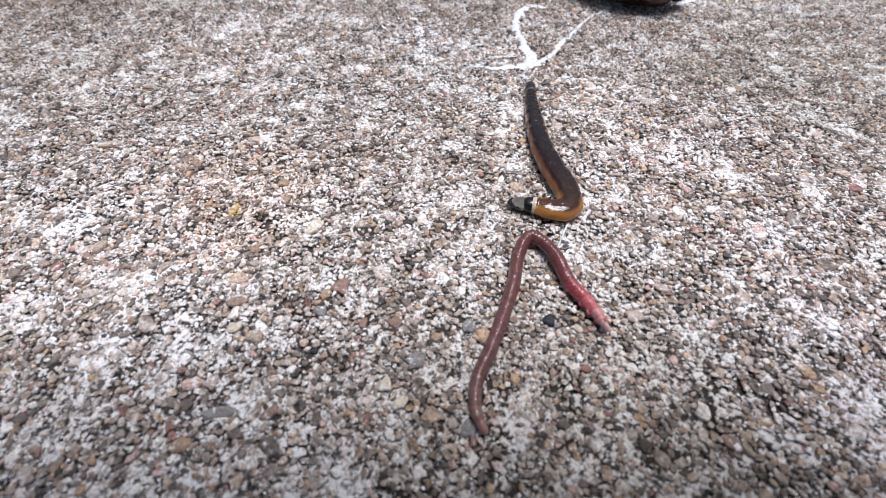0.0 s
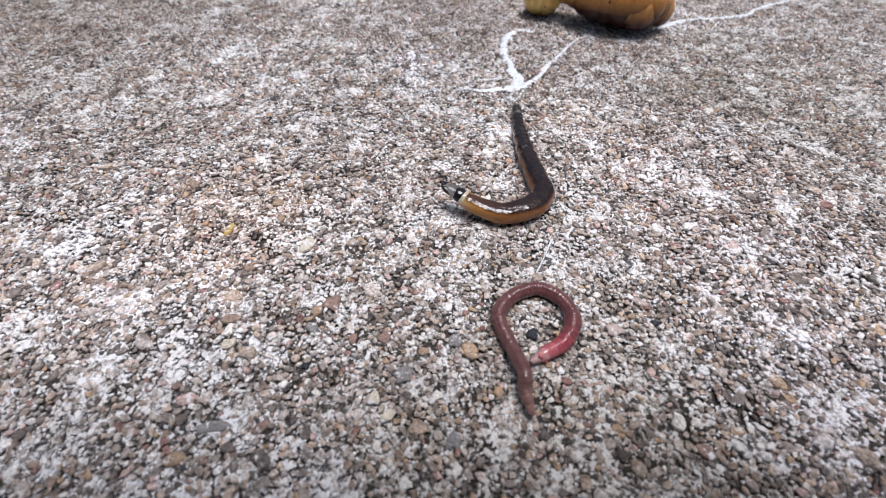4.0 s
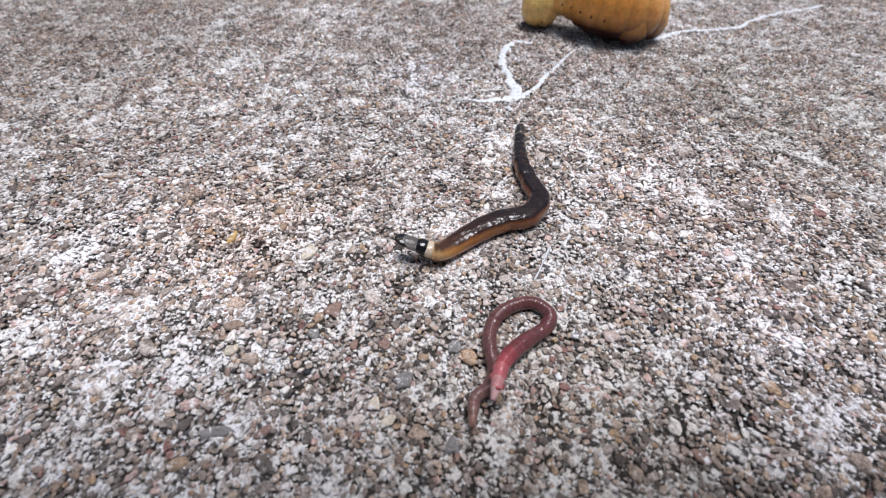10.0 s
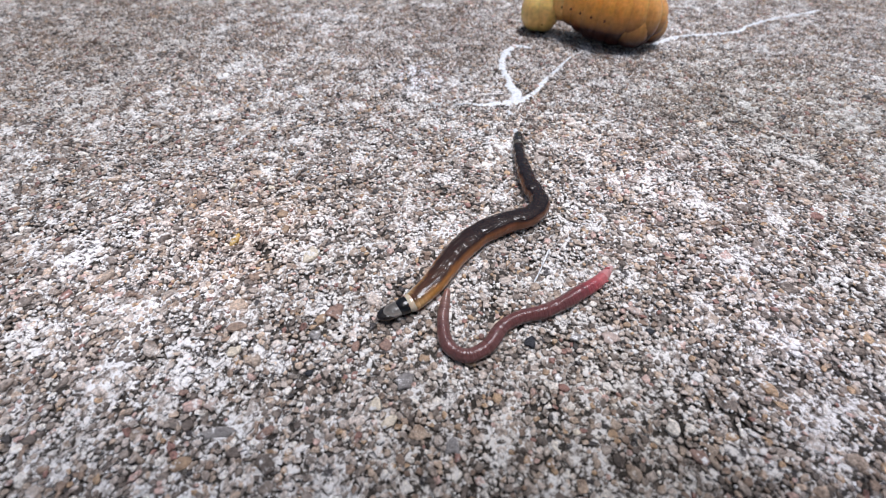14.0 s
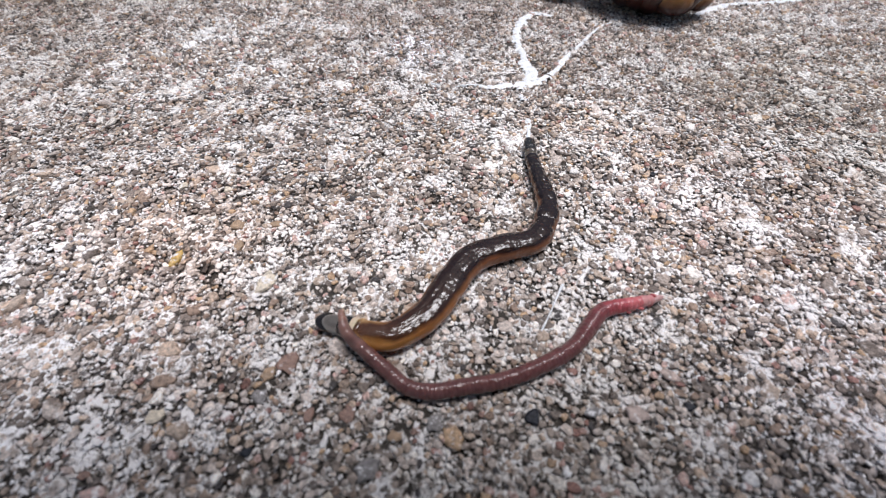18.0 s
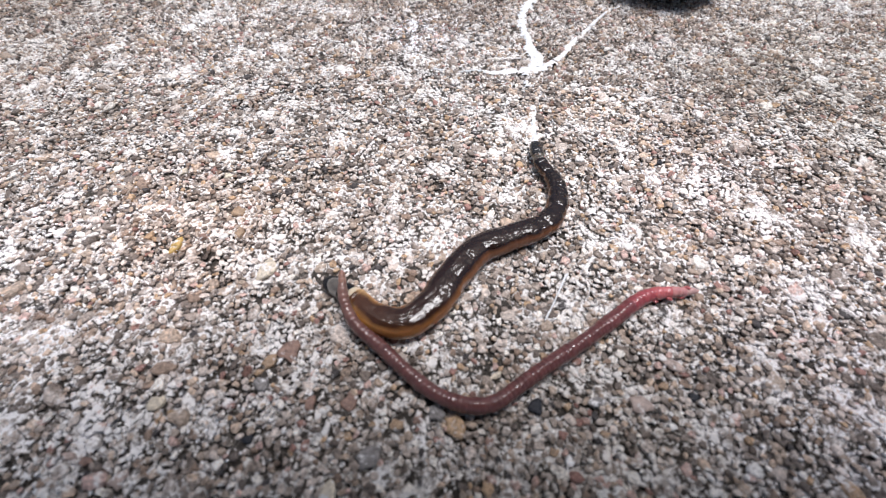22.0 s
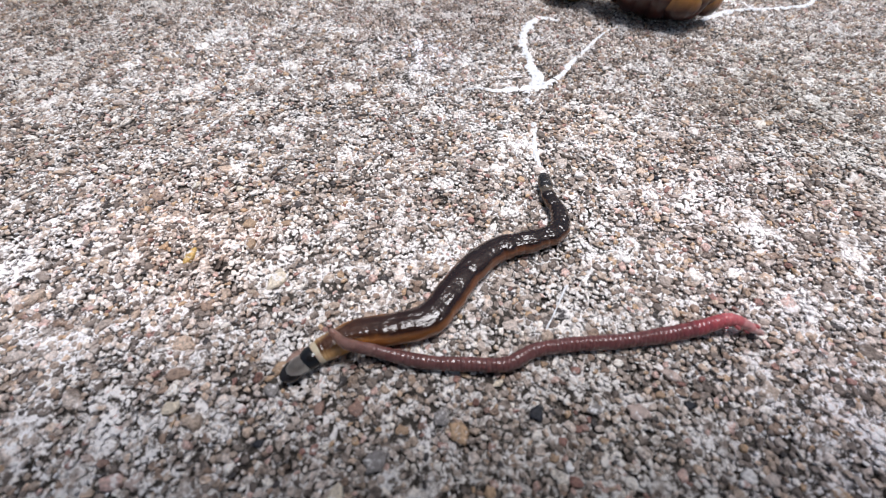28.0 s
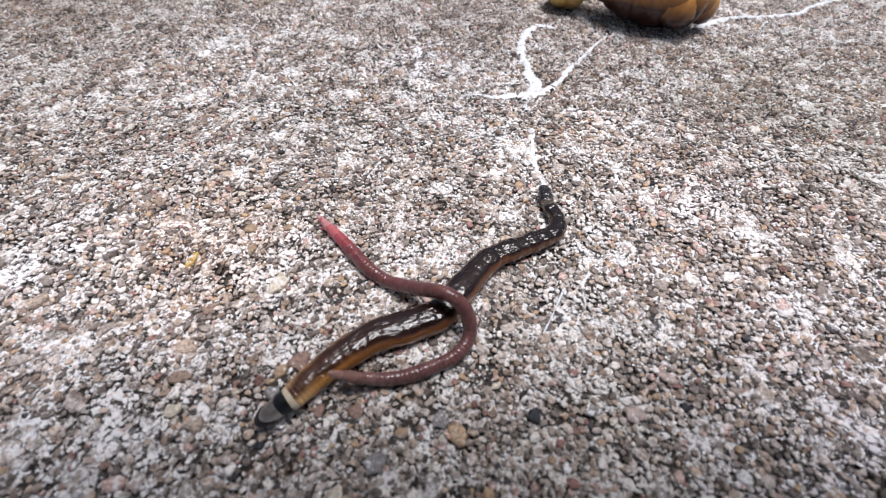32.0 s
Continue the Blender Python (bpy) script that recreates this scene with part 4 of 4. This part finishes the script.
def build_flatworm():
    worm = thing("flatworm", (0.02, 0.07, 0), "glossy dark brown flatworm with amber flanks and cream collar", "flatworm")
    pieces, rng = [], random.Random(21)
    for k in range(FLAT_BODY):
        s = k / (FLAT_BODY - 1)
        r = flat_radius(s)
        mat = TAIL if s < 0.05 else PALE if s < 0.085 else back_skin(s)
        r *= rng.uniform(0.995, 1.005) * (1 + 0.03 * math.sin(k * 0.9) * math.sin(k * 0.23) * min(1.0, 3 * (1 - s)))
        reach = min(4.2, 1.0 + 0.72 * min(k, FLAT_BODY - 1 - k)) * MM
        # the hind half is drawn into cross folds
        if s < 0.5:
            reach = min(reach, float(np.interp(s, (0.1, 0.34, 0.5), (1.7, 3.0, 4.2))) * MM)
            r *= 1 + float(np.interp(s, (0.0, 0.06, 0.34, 0.5), (0.0, 1.0, 1.0, 0.0))) * (0.04 * math.sin(k * 1.9) + 0.04 * math.sin(k * 0.83 + 1))
        # a belly that is flatter than the back
        high = r * 0.82
        squared = float(np.interp(s, (0.0, 0.1, 0.3, 0.9, 1.0), (2.0, 2.3, 2.8, 2.8, 2.3)))
        bm = blob(reach, r, high, 28, 20, lambda x, y, z: (x, y, z * 0.9) if z < 0 else shoulder(x, y, z, squared))
        bm.transform(pose(0, 0, 0, rng.uniform(-2, 2), rng.uniform(-0.5, 0.5), rng.uniform(-0.5, 0.5)))
        seg = part("body_segment", bm, mat, worm)
        seg.color = (k * 0.72 * MM, 0, 0, 1)
        pieces.append((seg, k))
    collar = blob(1.75 * MM, 1.93 * MM, 1.54 * MM)
    pieces.append((part("collar", collar, CREAM, worm, "narrow cream white collar behind the head"), FLAT_BODY + 0.0))
    band = blob(2.1 * MM, 1.80 * MM, 1.44 * MM)
    pieces.append((part("black_band", band, BLACK, worm, "glossy black band round the neck"), FLAT_BODY + 2.2))
    neck = blob(2.6 * MM, 1.56 * MM, 1.10 * MM)
    pieces.append((part("neck", neck, GREY, worm, "translucent grey neck"), FLAT_BODY + 5.4))
    fan = blob(1.8 * MM, 1.66 * MM, 0.62 * MM, shape=lambda x, y, z: (x - 0.25 * y * y, y, z))
    pieces.append((part("head", fan, HEAD, worm, "dark fan-shaped head"), FLAT_BODY + 8.3))
    return worm, pieces


SKIN_RUN = [(0.0, (0.30, 0.16, 0.125)), (0.05, (0.20, 0.105, 0.090)), (0.14, (0.155, 0.068, 0.063)), (0.55, (0.142, 0.051, 0.048)),
            (0.76, (0.145, 0.047, 0.047)), (0.83, (0.20, 0.048, 0.054)), (0.88, (0.36, 0.060, 0.074)), (0.93, (0.50, 0.125, 0.135)), (1.0, (0.60, 0.36, 0.345))]
RINGS = 92
SKINS = {}


def ring_skin(s):
    band = round(s * 28)
    if band not in SKINS:
        c = tuple(float(np.interp(band / 28, [q[0] for q in SKIN_RUN], [q[1][k] for q in SKIN_RUN])) for k in range(3))
        SKINS[band] = skin("earthworm_skin", c, 0.8, crinkle=1500.0, depth=0.0002, scatter=0.15, gloss=0.17)
    return SKINS[band]


def worm_girth(s):
    """Half the thickness of the earthworm along its body when it is half drawn out."""
    return np.interp(s, [0, 0.03, 0.10, 0.3, 0.6, 0.8, 0.92, 0.97, 1.0], [0.62, 0.86, 1.10, 1.25, 1.30, 1.40, 1.22, 0.95, 0.55]) * MM


def build_earthworm():
    """Each ring is a crown between two lower lobes: they part as the worm draws together and close up as it stretches."""
    worm = thing("earthworm", (0.01, 0.045, 0), "reddish mauve ringed earthworm with a raw pink end on concrete", "earthworm")
    pieces, rng = [], random.Random(4)
    for k in range(RINGS):
        s = k / (RINGS - 1)
        r = worm_girth(s) * 0.86 * rng.uniform(0.96, 1.04) * (1 + 0.04 * math.sin(k * 0.47) * math.sin(k * 0.13))
        long = rng.uniform(1.0, 1.4) * MM
        crown = part("ring", blob(long, r, r * 1.06, 20, 14), ring_skin(s), worm)
        crown.color = (k * 0.6 * MM, 0, 0, 1)
        side = blob(long, r * 0.97, r, 18, 12)
        bmesh.ops.translate(side, verts=side.verts, vec=(0, 0, -0.17 * r))
        ring = part("ring_lobe", side, ring_skin(s), worm)
        ring.color = crown.color
        lobe = new("ring_lobe", ring.data)
        lobe.parent = worm
        lobe.color = crown.color
        pieces.append((crown, k, 0))
        pieces += [(ring, k, 1), (lobe, k, -1)]
    # ragged bits at the raw end
    for k, a in ((83, -150), (85, -35), (86, -165), (88, -20), (89, -140), (90, 60)):
        reach = worm_girth(k / (RINGS - 1)) * 0.95
        bit = blob(0.6 * MM, 0.35 * MM, 0.3 * MM, 12, 8)
        bit.transform(pose(0, reach * math.cos(radians(a)), reach * math.sin(radians(a)), 0, rng.uniform(-40, 40), rng.uniform(-60, 60)))
        pieces.append((part("torn_skin", bit, ring_skin(0.92), worm, "ragged bit of raw pink skin"), k, 0))
    return worm, pieces


flatworm, flat_pieces = build_flatworm()
earthworm, ring_pieces = build_earthworm()

# ---------------------------------------------------------------- caterpillar
DARK = skin("dark_spot", (0.045, 0.018, 0.008), 0.2, scatter=0.0)
GRUB_SHAPE = [(37.5, 181, 7.6, 7.6), (41, 180.5, 8.0, 8.2), (45, 179, 10.8, 6.2), (48.5, 177, 12.0, 6.8), (52, 175, 12.2, 8.2),
              (55.5, 172.8, 12.0, 9.6), (59, 170.8, 11.6, 10.5), (62.5, 169, 11.2, 10.9), (66, 167.8, 11.0, 11.0), (69.5, 167, 11.0, 10.8),
              (73.5, 167, 10.4, 10.2), (77, 168.5, 9.6, 8.6)]
GRUB_SWELL = (1.0, 1.0, 0.97, 1.02, 0.98, 1.0, 1.03, 0.98, 1.01, 0.99, 1.02, 1.0)
GRUB_LINE = [p[:3] for p in GRUB_SHAPE]


def grub_skin(q, low=None):
    c = tuple(float(np.interp(q, (0, 0.2, 0.4, 0.75, 1.0), v)) for v in ((0.84, 0.86, 0.80, 0.76, 0.84), (0.58, 0.53, 0.35, 0.33, 0.43), (0.20, 0.18, 0.065, 0.065, 0.15)))
    # low: where the belly darkens, red-brown with the shade beneath put in
    if low is None:
        low = float(np.interp(q, (0, 0.3, 0.5, 1.0), (-8.5, -7.0, -5.4, -4.0)))
    return skin("caterpillar_skin", c, 0.7, (0.040, 0.012, 0.008), crinkle=200.0, depth=0.0007, scatter=0.45, stretch=3.0, band=(low, low + 6.0), glow=2.6, crest=4.0, mottle=0.6)


def build_caterpillar():
    grub = thing("caterpillar", (0.060, 0.170, 0), "plump yellow orange caterpillar with dark side spots on concrete", "caterpillar")
    pieces = []
    for k, (x, y, z, r) in enumerate(GRUB_SHAPE):
        seg = part("body_segment", blob((7.4 if 1 < k < 10 else 6.0) * MM, r * MM * GRUB_SWELL[k], r * MM * GRUB_SWELL[k], 28, 18), grub_skin(k / 11), grub)
        if k in (1, 3, 4, 5, 6, 7):
            spot = part("spiracle", blob((0.22 + 0.025 * k) * MM, 0.25 * MM, (0.28 + 0.035 * k) * MM, 10, 8), DARK, seg, "dark breathing spot")
            low = 0.5 if k == 1 else 0.16
            spot.location = (0, -1.03 * r * MM * math.sqrt(1 - low * low), -1.03 * r * MM * low)
        if k in (9, 11):
            size = 1.15 if k == 9 else 1.0
            leg = part("proleg", blob(5.4 * size * MM, 3.8 * size * MM, 5.6 * size * MM, 20, 14), grub_skin(0.85, -3.0), seg, "plump peach-coloured proleg")
            leg.location = (1.5 * MM, -r * MM * (0.52 if k == 9 else 0.42), -r * MM * 0.38)
        pieces.append(seg)
    return grub, pieces


caterpillar, grub_pieces = build_caterpillar()

# ---------------------------------------------------------------- the filming phone, unseen: added for the shade it casts on the slab under it
# 21 mm behind the lens, placed by where its shade should fall
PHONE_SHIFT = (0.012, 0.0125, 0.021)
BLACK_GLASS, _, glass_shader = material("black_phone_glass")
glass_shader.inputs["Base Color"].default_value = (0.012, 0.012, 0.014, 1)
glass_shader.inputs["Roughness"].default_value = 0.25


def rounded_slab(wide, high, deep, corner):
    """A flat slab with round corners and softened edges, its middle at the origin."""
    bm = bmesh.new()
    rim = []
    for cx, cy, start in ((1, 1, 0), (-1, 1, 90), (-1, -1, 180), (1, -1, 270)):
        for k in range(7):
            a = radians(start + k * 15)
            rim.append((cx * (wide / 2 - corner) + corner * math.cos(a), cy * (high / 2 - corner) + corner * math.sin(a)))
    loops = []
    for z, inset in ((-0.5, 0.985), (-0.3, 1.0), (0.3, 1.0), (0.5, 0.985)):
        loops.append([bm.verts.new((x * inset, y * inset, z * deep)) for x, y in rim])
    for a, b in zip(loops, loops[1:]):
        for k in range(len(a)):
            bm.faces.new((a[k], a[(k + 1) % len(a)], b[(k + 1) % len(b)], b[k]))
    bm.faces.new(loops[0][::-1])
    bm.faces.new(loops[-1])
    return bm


phone = thing("smartphone", (0, 0, 0.1), "unseen black smartphone held above the concrete, added for its shade", "phone")
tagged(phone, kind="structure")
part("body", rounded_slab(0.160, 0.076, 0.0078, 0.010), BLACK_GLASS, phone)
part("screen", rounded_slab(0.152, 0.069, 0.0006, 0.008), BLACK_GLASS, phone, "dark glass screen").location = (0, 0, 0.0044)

# ---------------------------------------------------------------- slime trails
SLIME, slime_tree, slime_shader = material("dried_white_slime")
_where = slime_tree.nodes.new("ShaderNodeNewGeometry").outputs["Position"]
_n = noise_of(slime_tree, _where, 900.0, 5.0, 0.7)
slime_tree.links.new(ramp(slime_tree, _n, [(0.34, (0.62, 0.64, 0.66)), (0.5, (0.86, 0.88, 0.90)), (0.68, (0.93, 0.94, 0.95))]), slime_shader.inputs["Base Color"])
slime_shader.inputs["Roughness"].default_value = 0.35
bump(slime_tree, slime_shader, _n, 0.6, 0.0004)


def ribbon(line, widths, seed, lift=0.0, gaps=0.0):
    """A crusty low ridge along a line on the slab."""
    rng = random.Random(seed)
    count = max(12, int(np.linalg.norm(np.diff(np.array(line), axis=0), axis=1).sum() * 1.6))
    run = smooth_line([(x, y, lift) for x, y in line], count)
    bm = bmesh.new()
    rows = []
    e1 = e2 = 0.8
    for k, p in enumerate(run):
        d = run[min(k + 1, count - 1)] - run[max(k - 1, 0)]
        d /= np.linalg.norm(d)
        side = np.array((-d[1], d[0], 0))
        w = np.interp(k / (count - 1), np.linspace(0, 1, len(widths)), widths) * MM * 0.58
        e1, e2 = 0.72 * e1 + 0.28 * rng.uniform(-0.2, 1.7), 0.72 * e2 + 0.28 * rng.uniform(-0.2, 1.7)
        w1, w2 = w * e1, w * e2
        h = rng.uniform(0.25, 0.60) * MM
        rows.append([bm.verts.new(p + side * a + np.array((0, 0, z))) for a, z in ((-w1, 0.05 * MM), (-w1 * 0.6, h * 0.8), (0, h), (w2 * 0.6, h * 0.8), (w2, 0.05 * MM))])
    bare = False
    for a, b in zip(rows, rows[1:]):
        bare = rng.random() < (0.65 if bare else gaps)
        if bare:
            continue
        for k in range(4):
            if k in (1, 2) or rng.random() > 0.2:
                bm.faces.new((a[k], b[k], b[k + 1], a[k + 1]))
    bmesh.ops.recalc_face_normals(bm, faces=bm.faces)
    return bm


trail = thing("slime_trail", (0.022, 0.125, 0), "dried white slime trail branching over the concrete", "slime trail")
far_trail = thing("slime_trail", (0.11, 0.18, 0), "thin dried white slime trail beside the caterpillar", "slime trail")
fibre = thing("plant_fibre", (0.02, 0.054, 0), "fine white fibre lying on the concrete", "fibre")
strand = part("strand", ribbon([(34.5, 162.6), (31.6, 163.6), (27.7, 164.1), (23.7, 156.9), (21.3, 147.0), (22.2, 136.2), (22.9, 128.3), (23.4, 121.7)], [1.0, 2.0, 3.2, 3.0, 3.6, 3.2, 3.8, 5.4], 3), SLIME, trail)
strand.matrix_parent_inverse = Matrix.Translation(-trail.location)
strand = part("strand", ribbon([(21.4, 120.3), (25.2, 122.4), (30.5, 127.6), (33.1, 132.2), (35.4, 137.1), (39.7, 142.6), (44.0, 149.4), (48.2, 155.1), (53.5, 159.6)], [4.4, 2.6, 1.6, 2.2, 1.7, 1.0, 0.8, 0.9, 0.4], 4, gaps=0.05), SLIME, trail)
strand.matrix_parent_inverse = Matrix.Translation(-trail.location)
strand = part("strand", ribbon([(23.3, 121.0), (18.8, 120.3), (13.4, 118.8), (8.1, 119.2), (2.8, 118.4), (-3.4, 119.5)], [3.6, 2.4, 1.8, 0.7, 0.5, 0.5], 5, gaps=0.06), SLIME, trail)
strand.matrix_parent_inverse = Matrix.Translation(-trail.location)
strand = part("strand", ribbon([(21.0, 120.7), (20.2, 116.5), (20.5, 110.0), (20.9, 102.9), (20.3, 95.2), (20.8, 89.2), (21.7, 83.8)], [2.4, 1.7, 1.5, 1.6, 1.8, 1.6, 1.2], 6, gaps=0.10), SLIME, trail)
strand.matrix_parent_inverse = Matrix.Translation(-trail.location)
strand = part("strand", ribbon([(81.7, 165.5), (85.9, 168.8), (91.4, 172.7), (98.2, 175.6), (106.7, 176.9), (122.2, 180.5), (129.9, 186.7), (146.9, 196.0), (162.9, 202.3), (173.7, 207.5)], [3.4, 3.0, 1.8, 2.0, 1.8, 1.8, 2.2, 1.6, 2.0, 1.4], 7), SLIME, far_trail)
strand.matrix_parent_inverse = Matrix.Translation(-far_trail.location)
strand = part("strand", ribbon([(22.4, 57.2), (20.5, 53.5), (18.9, 50.3), (17.8, 48.2)], [0.5, 0.45, 0.45, 0.35], 8, 0.35), SLIME, fibre)
strand.matrix_parent_inverse = Matrix.Translation(-fibre.location)
build_stones()


# ---------------------------------------------------------------- what moves
def parting(line, k):
    """How far the lobes of ring k stand from the middle line: the body keeps its volume as its length changes."""
    length = np.linalg.norm(np.diff(line, axis=0), axis=1).sum()
    girth = worm_girth(k / (RINGS - 1)) * math.sqrt(0.056 / length)
    return min(max(girth - worm_girth(k / (RINGS - 1)) * 0.86, 0.05 * MM), 0.55 * MM)


def motions():
    times = sorted({round(k * 0.25, 3) for k in range(129)} | {round(29 + k * 0.125, 3) for k in range(13)})
    body = over_time({t: p[:-1] for t, p in GLIDE.items()}, FLAT_BODY, times)
    heads = over_time({t: p[-2:] for t, p in GLIDE.items()}, 11, times)
    back = Matrix.Translation(-flatworm.location)
    for ob, k in flat_pieces:
        low = int(k)
        rows = []
        for t, b, h in zip(times, body, heads):
            line = np.vstack([b, h[1:]])
            m = ride(line, low)
            if k != low:
                m.translation = Vector(line[low]).lerp(Vector(line[low + 1]), k - low)
            rows.append((t, back @ m))
        walk(ob, rows)
    back = Matrix.Translation(-earthworm.location)
    lines = over_time(CRAWL, RINGS, times)
    for ob, k, side in ring_pieces:
        walk(ob, [(t, back @ ride(line, k) @ Matrix.Translation((0, side * parting(line, k), 0))) for t, line in zip(times, lines)])
    # the caterpillar rolls a little
    for k, seg in enumerate(grub_pieces):
        x, y, z = GRUB_LINE[k]
        place = Vector((x, y, z)) * MM - caterpillar.location
        ahead = Vector(GRUB_LINE[min(k + 1, 11)]) - Vector(GRUB_LINE[max(k - 1, 0)])
        yaw = math.degrees(math.atan2(ahead.y, ahead.x))
        walk(seg, [(t, pose(*place, 0, 0, yaw) @ pose(0, 0, 0, roll)) for t, roll in ((0, -16), (3, -13), (7, -5), (9, 0), (13.2, 0), (14.4, -12), (17, -15), (25, -20), (28, -20), (32, -18))])
    # the unseen phone follows the camera and takes its shade along
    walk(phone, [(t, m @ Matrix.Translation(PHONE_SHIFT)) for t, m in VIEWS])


motions()
